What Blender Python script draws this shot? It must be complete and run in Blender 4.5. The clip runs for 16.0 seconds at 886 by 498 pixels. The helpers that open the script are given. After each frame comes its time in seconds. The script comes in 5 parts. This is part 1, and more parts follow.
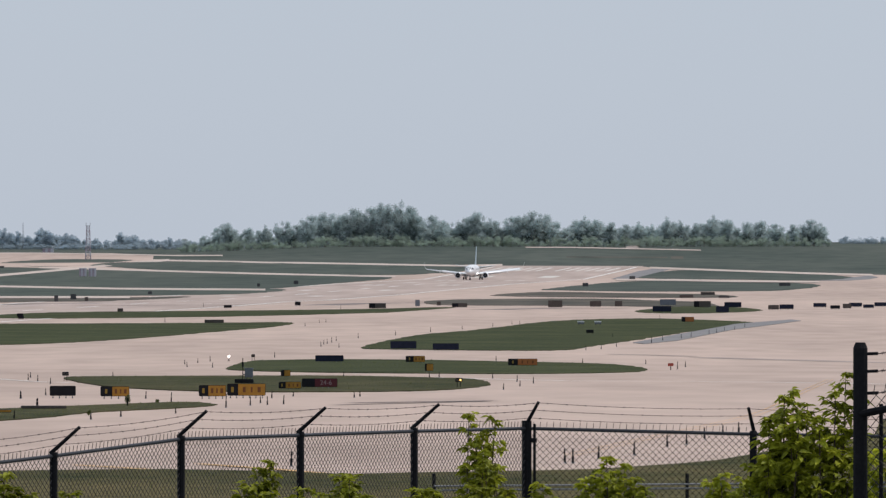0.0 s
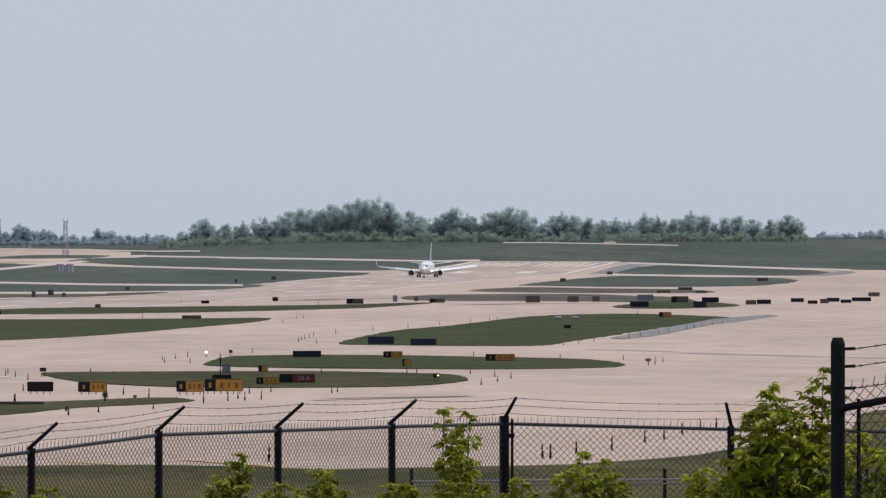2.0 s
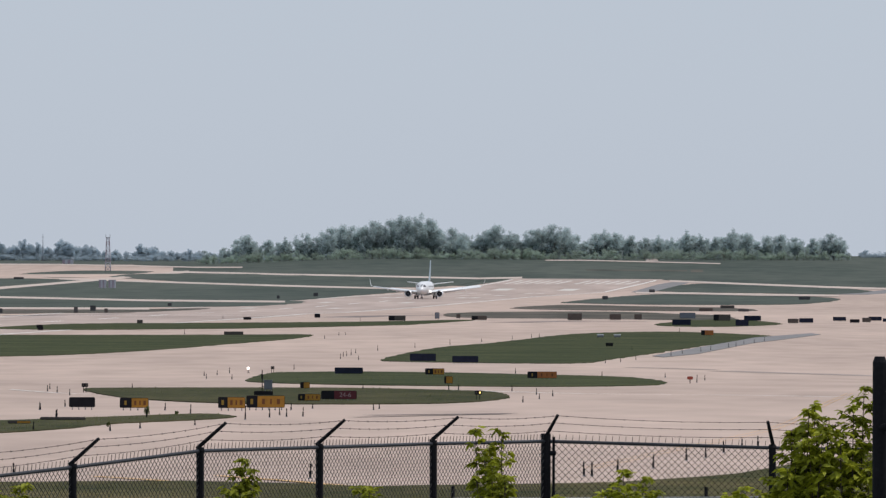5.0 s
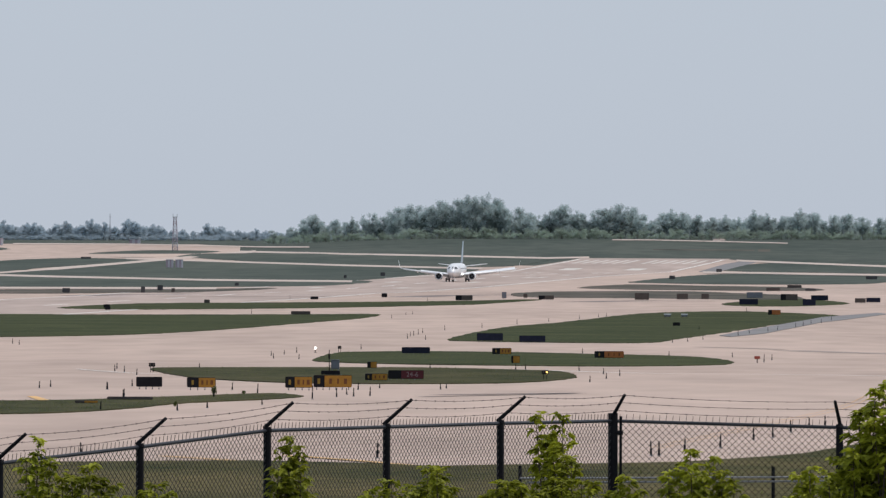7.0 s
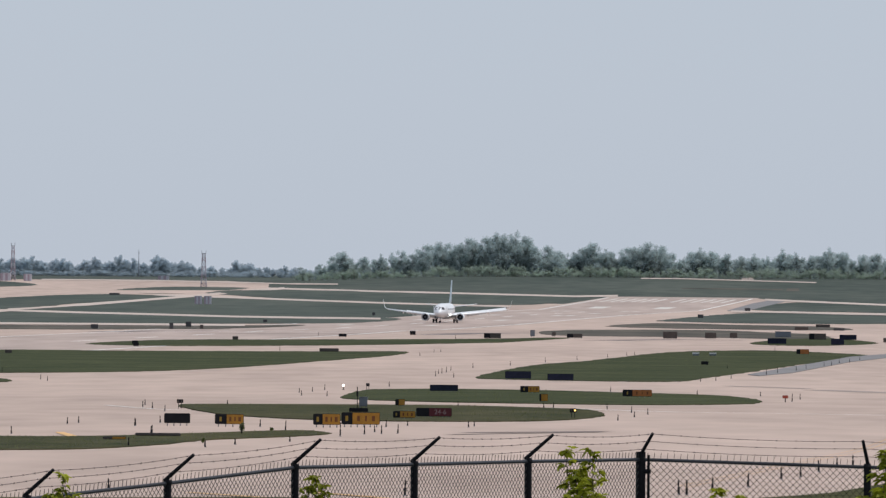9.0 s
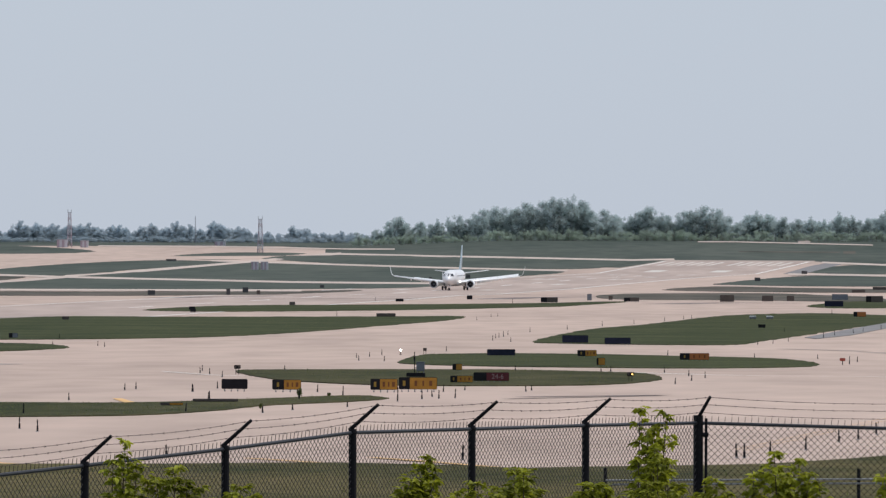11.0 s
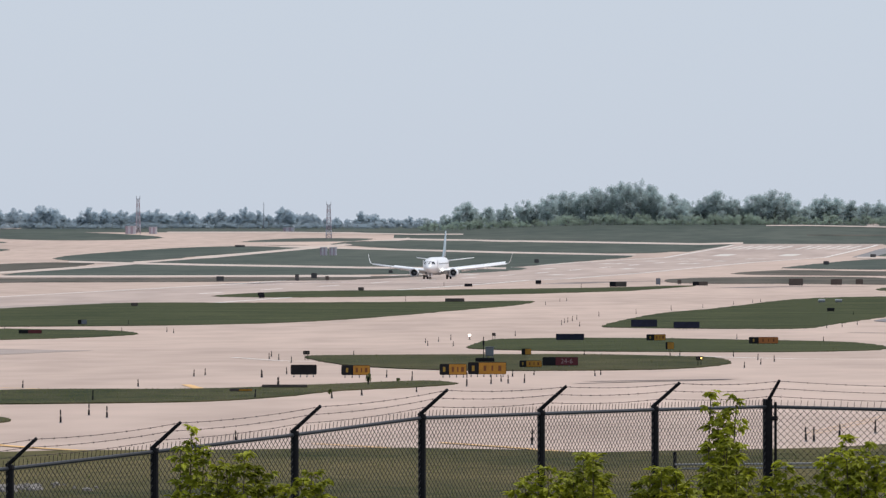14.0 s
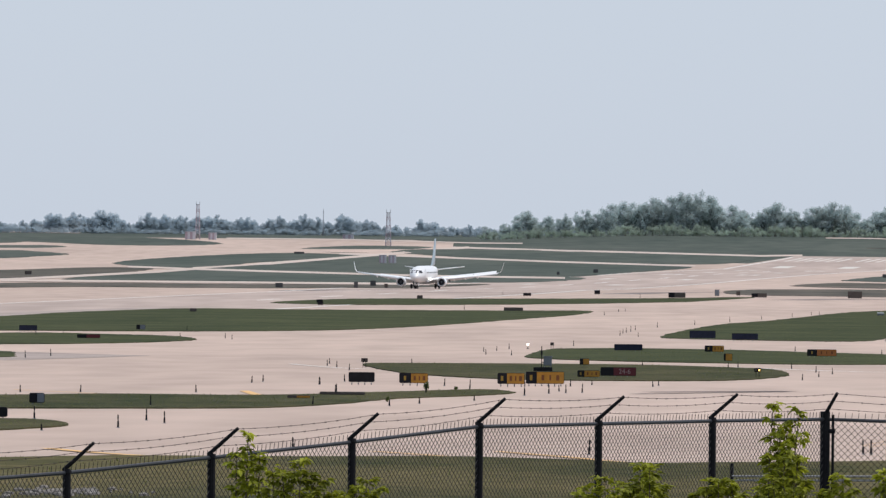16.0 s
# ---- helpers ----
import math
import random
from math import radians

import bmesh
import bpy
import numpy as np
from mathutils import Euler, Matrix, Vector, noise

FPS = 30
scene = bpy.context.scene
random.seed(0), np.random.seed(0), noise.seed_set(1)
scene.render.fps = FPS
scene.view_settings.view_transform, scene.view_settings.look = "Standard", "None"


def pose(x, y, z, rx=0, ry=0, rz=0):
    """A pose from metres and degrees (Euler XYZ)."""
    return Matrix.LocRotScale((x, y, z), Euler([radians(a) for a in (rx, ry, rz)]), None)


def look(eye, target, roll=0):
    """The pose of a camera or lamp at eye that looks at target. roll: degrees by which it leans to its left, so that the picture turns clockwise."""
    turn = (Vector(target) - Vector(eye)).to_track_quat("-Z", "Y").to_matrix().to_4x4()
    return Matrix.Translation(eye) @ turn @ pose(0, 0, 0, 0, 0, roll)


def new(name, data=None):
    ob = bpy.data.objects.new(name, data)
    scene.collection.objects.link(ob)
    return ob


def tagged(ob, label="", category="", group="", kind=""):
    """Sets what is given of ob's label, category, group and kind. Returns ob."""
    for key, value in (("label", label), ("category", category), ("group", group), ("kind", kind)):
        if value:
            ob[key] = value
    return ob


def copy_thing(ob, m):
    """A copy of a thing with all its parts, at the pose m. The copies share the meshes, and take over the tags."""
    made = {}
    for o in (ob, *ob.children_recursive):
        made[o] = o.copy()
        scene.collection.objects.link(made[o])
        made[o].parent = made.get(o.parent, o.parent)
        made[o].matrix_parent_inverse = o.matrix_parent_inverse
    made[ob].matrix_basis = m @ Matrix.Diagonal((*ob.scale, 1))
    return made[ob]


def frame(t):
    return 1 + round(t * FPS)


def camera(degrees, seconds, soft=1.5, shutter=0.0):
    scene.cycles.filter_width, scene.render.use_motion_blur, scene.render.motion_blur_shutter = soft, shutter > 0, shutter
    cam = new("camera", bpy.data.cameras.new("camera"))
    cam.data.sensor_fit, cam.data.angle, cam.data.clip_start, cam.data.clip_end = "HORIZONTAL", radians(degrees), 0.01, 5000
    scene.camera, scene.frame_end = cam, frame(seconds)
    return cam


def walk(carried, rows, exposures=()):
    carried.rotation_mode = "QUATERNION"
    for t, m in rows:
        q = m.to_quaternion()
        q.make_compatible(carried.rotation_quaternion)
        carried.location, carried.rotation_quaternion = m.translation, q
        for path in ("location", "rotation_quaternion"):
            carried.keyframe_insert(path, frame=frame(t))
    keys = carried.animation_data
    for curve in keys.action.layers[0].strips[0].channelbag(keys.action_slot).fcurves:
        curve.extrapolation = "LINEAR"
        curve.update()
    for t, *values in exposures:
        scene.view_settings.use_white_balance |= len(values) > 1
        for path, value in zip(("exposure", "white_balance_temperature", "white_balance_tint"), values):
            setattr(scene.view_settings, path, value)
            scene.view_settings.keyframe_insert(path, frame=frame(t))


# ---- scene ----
EYE = (0.0, 0.0, 15.6)
cam = camera(5.61, 16.0, soft=1.35)
# seconds, bearing, elevation and roll of the hand-held camera in degrees
PAN = [
    (0, 0, -0.0824, 0), (0.5, 0.0494, -0.1123, -0.207), (1, 0.045, -0.0034, -0.098),
    (1.5, 0.0842, -0.0014, -0.236), (2, 0.1429, -0.1114, -0.051), (2.5, 0.1161, -0.0694, -0.101),
    (3, 0.107, -0.0013, -0.079), (3.5, 0.134, 0.053, -0.397), (3.7, 0.134, 0.066, -0.34), (5.8, -0.243, -0.047, 0.32), (6, -0.3038, -0.0527, 0.149),
    (6.5, -0.4357, -0.1065, 0.062), (7, -0.5498, -0.1334, 0.178), (7.5, -0.6225, 0.0614, 0.204),
    (8, -0.7262, 0.1699, 0.355), (8.5, -0.7216, 0.148, 0.441), (9, -0.7328, 0.1047, 0.447),
    (9.5, -0.8537, 0.0259, 0.546), (10, -1.0268, -0.0472, 0.22), (10.2, -1.0225, -0.0486, 0.152),
    (12.3, -1.1734, -0.2616, 0.205), (12.5, -1.1563, -0.2327, 0.199), (13, -1.0642, -0.2351, -0.055),
    (13.5, -1.0572, -0.2166, -0.268), (14, -1.5241, -0.2171, -0.098), (14.5, -1.6278, -0.1871, 0.202),
    (15, -1.6939, -0.2241, -0.216), (15.5, -1.8291, -0.1842, 0.233), (16, -1.9, -0.1637, 0.529)]


def aim(bearing, rise, roll):
    b, e = radians(bearing), radians(rise)
    target = (EYE[0] + 1000 * math.tan(b), EYE[1] + 1000, EYE[2] + 1000 * math.tan(e))
    return look(EYE, target, roll)


walk(cam, [(t, aim(b, e, r)) for t, b, e, r in PAN],
     exposures=[(0, 0.0), (3.5, 0.0), (10.2, 0.0), (12.3, 0.195), (16, 0.215)])

# ---- light ----
SUN_EL, SUN_AZ = 60, 74
world = bpy.data.worlds.new("sky")
scene.world = world
world.use_nodes = True
wn = world.node_tree
sky = wn.nodes.new("ShaderNodeTexSky")
sky.sky_type, sky.sun_disc = "NISHITA", False
sky.sun_elevation, sky.sun_rotation = radians(SUN_EL), radians(SUN_AZ)
sky.air_density, sky.dust_density, sky.ozone_density = 1.0, 0.6, 3.0
bg = wn.nodes["Background"]
bg.inputs[1].default_value = 0.09
# a bright even haze veils the clear sky
haze = wn.nodes.new("ShaderNodeMixRGB")
haze.inputs[0].default_value = 0.86
haze.inputs[2].default_value = (5.62, 6.32, 7.50, 1)
wn.links.new(sky.outputs[0], haze.inputs[1])
wn.links.new(haze.outputs[0], bg.inputs[0])
sun = new("sun", bpy.data.lights.new("sun", "SUN"))
sun.data.energy, sun.data.angle, sun.data.color = 2.15, radians(0.6), (1.0, 0.955, 0.90)
sa, se = radians(SUN_AZ), radians(SUN_EL)
sun.matrix_world = look((math.sin(sa) * math.cos(se) * 100, math.cos(sa) * math.cos(se) * 100, math.sin(se) * 100), (0, 0, 0))


# ---- materials ----
def mat(name, col, rough=0.8, metal=0.0, var=0.25, scale=1.0, fine=12.0, bump=0.0, tint=None, stretch=(1, 1, 1), spec=0.3):
    m = bpy.data.materials.new(name)
    m.use_nodes = True
    nt = m.node_tree
    b = nt.nodes["Principled BSDF"]
    b.inputs["Roughness"].default_value = rough
    b.inputs["Metallic"].default_value = metal
    b.inputs["Specular IOR Level"].default_value = spec
    tc = nt.nodes.new("ShaderNodeTexCoord")
    mp = nt.nodes.new("ShaderNodeMapping")
    mp.inputs["Scale"].default_value = stretch
    nt.links.new(tc.outputs["Object"], mp.inputs[0])
    n1 = nt.nodes.new("ShaderNodeTexNoise")
    n1.inputs["Scale"].default_value, n1.inputs["Detail"].default_value = scale, 5
    n2 = nt.nodes.new("ShaderNodeTexNoise")
    n2.inputs["Scale"].default_value, n2.inputs["Detail"].default_value = fine, 3
    for n in (n1, n2):
        nt.links.new(mp.outputs[0], n.inputs["Vector"])
    mx = nt.nodes.new("ShaderNodeMath")
    mx.operation = "MULTIPLY_ADD"
    mx.inputs[1].default_value = 0.45
    nt.links.new(n2.outputs[0], mx.inputs[0])
    sc = nt.nodes.new("ShaderNodeMath")
    sc.operation = "MULTIPLY"
    sc.inputs[1].default_value = 0.55
    nt.links.new(n1.outputs[0], sc.inputs[0])
    nt.links.new(sc.outputs[0], mx.inputs[2])
    rp = nt.nodes.new("ShaderNodeValToRGB")
    e = rp.color_ramp.elements
    t = tint or tuple(c * (1 + var) for c in col)
    e[0].position, e[1].position = 0.34, 0.66
    e[0].color = (*[c * (1 - var) for c in col], 1)
    e[1].color = (*t, 1)
    nt.links.new(mx.outputs[0], rp.inputs[0])
    nt.links.new(rp.outputs[0], b.inputs["Base Color"])
    if bump:
        bp = nt.nodes.new("ShaderNodeBump")
        bp.inputs["Strength"].default_value = bump
        nt.links.new(n2.outputs[0], bp.inputs["Height"])
        nt.links.new(bp.outputs[0], b.inputs["Normal"])
    return m


def leafy(name, dark, light, scale=0.4, through_light=0.35, gaps=0.0, spread=1.0):
    """Leaves: a diffuse and a translucent side, with tone varied from clump to clump."""
    m = mat(name, dark, rough=0.6, tint=light, scale=scale, fine=scale * 9)
    nt = m.node_tree
    rp = [n for n in nt.nodes if n.type == "VALTORGB"][0]
    geo = nt.nodes.new("ShaderNodeNewGeometry")
    oi = nt.nodes.new("ShaderNodeObjectInfo")
    hs = nt.nodes.new("ShaderNodeHueSaturation")
    ad = nt.nodes.new("ShaderNodeMath")
    ad.operation = "MULTIPLY_ADD"
    ad.inputs[1].default_value = 0.35 * spread
    ad.inputs[2].default_value = 1 - 0.35 * spread
    nt.links.new(geo.outputs["Random Per Island"], ad.inputs[0])
    a2 = nt.nodes.new("ShaderNodeMath")
    a2.operation = "MULTIPLY_ADD"
    a2.inputs[1].default_value = 0.45 * spread
    nt.links.new(oi.outputs["Random"], a2.inputs[0])
    nt.links.new(ad.outputs[0], a2.inputs[2])
    nt.links.new(a2.outputs[0], hs.inputs["Value"])
    nt.links.new(rp.outputs[0], hs.inputs["Color"])
    b = nt.nodes["Principled BSDF"]
    nt.links.new(hs.outputs[0], b.inputs["Base Color"])
    tr = nt.nodes.new("ShaderNodeBsdfTranslucent")
    nt.links.new(hs.outputs[0], tr.inputs[0])
    mix = nt.nodes.new("ShaderNodeMixShader")
    mix.inputs[0].default_value = through_light
    nt.links.new(b.outputs[0], mix.inputs[1])
    nt.links.new(tr.outputs[0], mix.inputs[2])
    out = mix
    if gaps:
        # part clear, like gaps between small leaves, to lift crown shade as haze would
        clear = nt.nodes.new("ShaderNodeBsdfTransparent")
        out = nt.nodes.new("ShaderNodeMixShader")
        out.inputs[0].default_value = gaps
        nt.links.new(mix.outputs[0], out.inputs[1])
        nt.links.new(clear.outputs[0], out.inputs[2])
    nt.links.new(out.outputs[0], nt.nodes["Material Output"].inputs[0])
    return m


def glowing(name, col, strength):
    m = bpy.data.materials.new(name)
    m.use_nodes = True
    b = m.node_tree.nodes["Principled BSDF"]
    b.inputs["Base Color"].default_value = (*col, 1)
    b.inputs["Emission Color"].default_value = (*col, 1)
    b.inputs["Emission Strength"].default_value = strength
    return m


CONCRETE = mat("pale_concrete", (0.488, 0.374, 0.315), 0.9, var=0.18, scale=0.012, fine=0.16, stretch=(1, 0.22, 1), spec=0.1)
RUNWAY = mat("runway_concrete", (0.435, 0.345, 0.302), 0.9, var=0.16, scale=0.03, fine=0.12, stretch=(1, 0.12, 1), spec=0.1)
ASPHALT = mat("grey_asphalt", (0.23, 0.22, 0.22), 0.9, var=0.15, scale=0.1, fine=2, spec=0.1)
DARK_STREAK = mat("worn_and_shimmer_streak", (0.22, 0.185, 0.175), 0.9, var=0.3, scale=0.05, fine=0.8, spec=0.1)
# concrete made paler for far strips that heat haze whitens
PALE_CONCRETE = mat("haze_paled_concrete", (0.535, 0.44, 0.385), 0.9, var=0.12, scale=0.02, fine=0.2, stretch=(1, 0.3, 1), spec=0.1)
RUBBER_STAIN = mat("stained_concrete", (0.36, 0.295, 0.265), 0.9, var=0.2, scale=0.05, fine=0.8, spec=0.1)
GRASS = mat("mown_grass", (0.043, 0.059, 0.025), 0.95, var=0.38, scale=0.05, fine=0.6, tint=(0.077, 0.083, 0.038), spec=0.05)
DRYGRASS = mat("half_dry_grass", (0.040, 0.056, 0.023), 0.95, var=0.4, scale=0.10, fine=0.7, tint=(0.094, 0.082, 0.042), stretch=(1, 0.3, 1), spec=0.05)
VERGE = mat("rough_verge_grass", (0.054, 0.072, 0.022), 0.95, var=0.5, scale=0.07, fine=1.0, tint=(0.150, 0.118, 0.054), stretch=(1, 0.35, 1), spec=0.05)
# field grass, green and half dry, with distance haze mixed into the colour
FARGRASS = mat("hazed_field_grass", (0.069, 0.090, 0.077), 0.95, var=0.25, scale=0.012, fine=0.10, tint=(0.106, 0.116, 0.099), stretch=(1, 0.3, 1), spec=0.05)
FARDRY = mat("hazed_half_dry_grass", (0.078, 0.082, 0.068), 0.95, var=0.3, scale=0.03, fine=0.10, tint=(0.15, 0.128, 0.108), stretch=(1, 0.3, 1), spec=0.05)
BLADES = leafy("grass_blades", (0.13, 0.155, 0.06), (0.20, 0.20, 0.085), 0.1, 0.8)
WORN_PAINT = mat("worn_white_paint", (0.62, 0.58, 0.53), 0.85, var=0.15, scale=0.2, fine=2)
WHITE_PAINT = mat("white_road_paint", (0.82, 0.80, 0.76), 0.8, var=0.08, scale=0.3, fine=3)
YELLOW_PAINT = mat("yellow_road_paint", (0.72, 0.44, 0.19), 0.8, var=0.12, scale=0.3, fine=3)
BLACK = mat("black_enamel", (0.012, 0.012, 0.015), 0.6, var=0.3, scale=2, fine=20, spec=0.12)
NAVY = mat("faded_navy_enamel", (0.014, 0.018, 0.036), 0.6, var=0.3, scale=2, fine=20, spec=0.12)
YELLOW = mat("amber_sign_face", (0.37, 0.178, 0.022), 0.5, var=0.22, scale=2, fine=15)
ORANGE = mat("orange_sign_face", (0.38, 0.13, 0.035), 0.5, var=0.15, scale=2, fine=15)
RED = mat("dark_red_sign_face", (0.105, 0.016, 0.022), 0.5, var=0.15, scale=2, fine=15)
# brown lifted towards grey so far sign faces carry distance haze
BROWN = mat("haze_lifted_brown", (0.082, 0.068, 0.060), 0.7, var=0.25, scale=1, fine=10)
SIGNAL_RED = mat("signal_red_paint", (0.36, 0.075, 0.05), 0.6, var=0.15, scale=2, fine=15)
# black enamel greyed by distance haze, put into the colour for far signs
HAZED_BLACK = mat("hazed_black_enamel", (0.075, 0.072, 0.074), 0.7, var=0.3, scale=1, fine=10)
GREYP = mat("grey_painted_steel", (0.15, 0.165, 0.19), 0.5, var=0.12, scale=2, fine=15)
INK = mat("faded_dark_ink", (0.15, 0.055, 0.018), 0.6, var=0.2)
GLYPH = mat("pale_lettering", (0.30, 0.20, 0.20), 0.6, var=0.1)
GLYPH_Y = mat("amber_lettering", (0.28, 0.18, 0.03), 0.6, var=0.1)
GALV = mat("dull_galvanised_steel", (0.055, 0.055, 0.060), 0.40, 0.25, var=0.25, scale=3, fine=40)
PIPE = mat("pale_galvanised_pipe", (0.30, 0.30, 0.31), 0.5, 0.2, var=0.15, scale=3, fine=40)
POSTM = mat("dark_post_steel", (0.017, 0.016, 0.018), 0.65, 0.0, var=0.3, scale=3, fine=40, spec=0.06)
MESHM = mat("dark_mesh_wire", (0.042, 0.038, 0.036), 0.6, 0.1, var=0.2, scale=5, fine=30)
RUST = mat("rusty_wire", (0.035, 0.024, 0.024), 0.7, 0.1, var=0.3, scale=5, fine=30)
LEAF = leafy("spring_leaves", (0.08, 0.105, 0.010), (0.52, 0.53, 0.04), 3.2, 0.45)
TWIG = mat("grey_brown_twig", (0.10, 0.075, 0.05), 0.9, var=0.3, scale=8, fine=40)
# leaf colours set far too light so the wood looks veiled by haze
TREELEAF = leafy("hazed_wood_edge_foliage", (0.59, 0.69, 0.69), (0.63, 0.72, 0.70), 0.06, 0.6, 0.62, 0.35)
# far leaves painted pale and bluish: the air's haze is in their colour
FARLEAF = leafy("hazed_far_foliage", (0.53, 0.63, 0.70), (0.58, 0.67, 0.72), 0.05, 0.6, 0.55, 0.3)
# scrub below the wood, lightened for haze as well
SHRUBLEAF = leafy("hazed_scrub_foliage", (0.42, 0.52, 0.45), (0.51, 0.59, 0.48), 0.08, 0.6, 0.5, 0.6)
BARK = mat("bark", (0.12, 0.10, 0.08), 0.9, var=0.3, scale=1, fine=8)
SKIN = mat("white_aircraft_paint", (0.80, 0.80, 0.81), 0.28, var=0.03, scale=0.4, fine=3, spec=0.5)
BELLY = mat("grey_belly_paint", (0.45, 0.46, 0.48), 0.35, var=0.06, scale=0.5, fine=4)
FINBLUE = mat("pale_blue_tail_paint", (0.20, 0.28, 0.34), 0.3, var=0.22, scale=0.5, fine=2.5, tint=(0.40, 0.47, 0.51))
WINGGREY = mat("light_grey_wing_skin", (0.86, 0.86, 0.86), 0.30, 0.0, var=0.05, scale=0.5, fine=5)
BARE = mat("polished_metal", (0.75, 0.75, 0.76), 0.25, 0.9, var=0.05)
GLASS_DARK = mat("cockpit_glass", (0.015, 0.018, 0.024), 0.08, var=0.1)
# cabin glass painted near the skin's tone, as if washed out by glare
WINDOW_GREY = mat("glare_washed_window", (0.55, 0.56, 0.58), 0.15, var=0.1)
FAN = mat("dark_fan_blades", (0.025, 0.027, 0.032), 0.4, 0.5, var=0.3, scale=2, fine=8)
TYRE = mat("black_tyre_rubber", (0.018, 0.018, 0.02), 0.85, var=0.2)
# tower and shed red and white, washed towards lavender to include the haze
TOWER_RED = mat("hazed_red_paint", (0.40, 0.32, 0.36), 0.7, var=0.15)
TOWER_WHITE = mat("hazed_white_paint", (0.55, 0.53, 0.57), 0.7, var=0.1)
AMBER_LAMP = glowing("amber_lamp", (1.0, 0.62, 0.18), 2.0)
WHITE_LAMP = glowing("white_lamp", (1.0, 0.95, 0.88), 3.0)


# ---- ground form ----
FORM_Y = [-200, 0, 60, 114, 200, 300, 380, 600, 1000, 1500, 2020, 2120, 2225, 2450, 2620, 2880, 3050, 3250, 3600, 4100, 4950]
FORM_Z = [14.6, 13.8, 12.6, 11.0, 9.0, 7.4, 6.1, 4.3, 1.6, 0.5, 0.05, 0.1, -0.28, -0.35, -0.1, 0.2, 0.1, 0, 3.2, 7.9, 9.4]


def smooth(v, a, b):
    q = min(1.0, max(0.0, (v - a) / (b - a)))
    return q * q * (3 - 2 * q)


def land(x, y):
    """Height of the land: it falls from the camera's bank to a runway with slight swells fitted to the camera's view,
    and rises to the wood.
    """
    return float(np.interp(y, FORM_Y, FORM_Z)) + 2.8 * smooth(y, 3500, 4100) * smooth(x, -130, -40)


def part(name, bm, material, parent=None, label="", smooth_faces=False):
    me = bpy.data.meshes.new(name)
    bm.to_mesh(me)
    bm.free()
    me.materials.append(material)
    if smooth_faces:
        for p in me.polygons:
            p.use_smooth = True
    ob = new(name, me)
    ob.parent = parent
    if label:
        tagged(ob, label)
    return ob


def raw(name, verts, faces, material, parent=None, label=""):
    me = bpy.data.meshes.new(name)
    me.from_pydata(verts, [], faces)
    me.materials.append(material)
    ob = new(name, me)
    ob.parent = parent
    if label:
        tagged(ob, label)
    return ob


def thing(name, m, label, category, group=""):
    ob = new(name)
    ob.empty_display_size = 0.3
    ob.matrix_basis = m
    return tagged(ob, label, category, group)


def box(bm, x0, y0, z0, x1, y1, z1, bevel=0.0):
    r = bmesh.ops.create_cube(bm, size=1, matrix=Matrix.LocRotScale(((x0 + x1) / 2, (y0 + y1) / 2, (z0 + z1) / 2), None, (x1 - x0, y1 - y0, z1 - z0)))
    if bevel:
        bmesh.ops.bevel(bm, geom=list({e for v in r["verts"] for e in v.link_edges}), offset=bevel, segments=2, affect="EDGES")


def tube(bm, a, b, r0, r1=None, n=8):
    a, b = Vector(a), Vector(b)
    r1 = r0 if r1 is None else r1
    q = (b - a).to_track_quat("Z", "Y").to_matrix().to_4x4()
    bmesh.ops.create_cone(bm, cap_ends=True, segments=n, radius1=r0, radius2=r1, depth=(b - a).length, matrix=Matrix.Translation((a + b) / 2) @ q)


def curve_through(pts, closed=True, steps=5):
    """A smooth line through the corner points of a kerb or island."""
    n, out = len(pts), []
    for i in range(n if closed else n - 1):
        p = [Vector((*pts[(i + k) % n if closed else min(max(i + k, 0), n - 1)], 0)) for k in (-1, 0, 1, 2)]
        for s in range(steps):
            t = s / steps
            v = 0.5 * (2 * p[1] + (p[2] - p[0]) * t + (2 * p[0] - 5 * p[1] + 4 * p[2] - p[3]) * t * t + (3 * p[1] - p[0] - 3 * p[2] + p[3]) * t ** 3)
            out.append((v.x, v.y))
    if not closed:
        out.append(tuple(pts[-1]))
    return out


def cuts(lo, hi):
    ys = [y for y in FORM_Y if lo < y < hi]
    y = math.ceil(lo / 50) * 50
    while y < hi:
        if y > 3450:
            ys.append(y)
        y += 50
    return ys


def sheet(name, outline, lift, material, skirt=0.0, label="", kind="structure", category=""):
    """A flat surface that follows the land, with an edge of its own thickness."""
    bm = bmesh.new()
    bm.faces.new([bm.verts.new((x, y, 0)) for x, y in outline])
    for y in cuts(min(p[1] for p in outline), max(p[1] for p in outline)):
        bmesh.ops.bisect_plane(bm, geom=bm.verts[:] + bm.edges[:] + bm.faces[:], plane_co=(0, y, 0), plane_no=(0, 1, 0))
    bmesh.ops.triangulate(bm, faces=[f for f in bm.faces if len(f.verts) > 4])
    bmesh.ops.recalc_face_normals(bm, faces=bm.faces[:])
    for f in bm.faces:
        if f.normal.z < 0:
            f.normal_flip()
    for v in bm.verts:
        v.co.z = land(v.co.x, v.co.y) + lift
    if skirt:
        rim = [e for e in bm.edges if e.is_boundary]
        r = bmesh.ops.extrude_edge_only(bm, edges=rim)
        for v in r["geom"]:
            if isinstance(v, bmesh.types.BMVert):
                v.co.z -= skirt
    return tagged(part(name, bm, material), label, category, kind=kind)


def stripe(pts, width):
    """The outline of a painted line or strip along pts."""
    line = curve_through(pts, False, 4)
    left, right = [], []
    for i, (x, y) in enumerate(line):
        a, b = line[max(i - 1, 0)], line[min(i + 1, len(line) - 1)]
        d = Vector((b[0] - a[0], b[1] - a[1], 0)).normalized()
        left.append((x - d.y * width / 2, y + d.x * width / 2))
        right.append((x + d.y * width / 2, y - d.x * width / 2))
    return left + right[::-1]


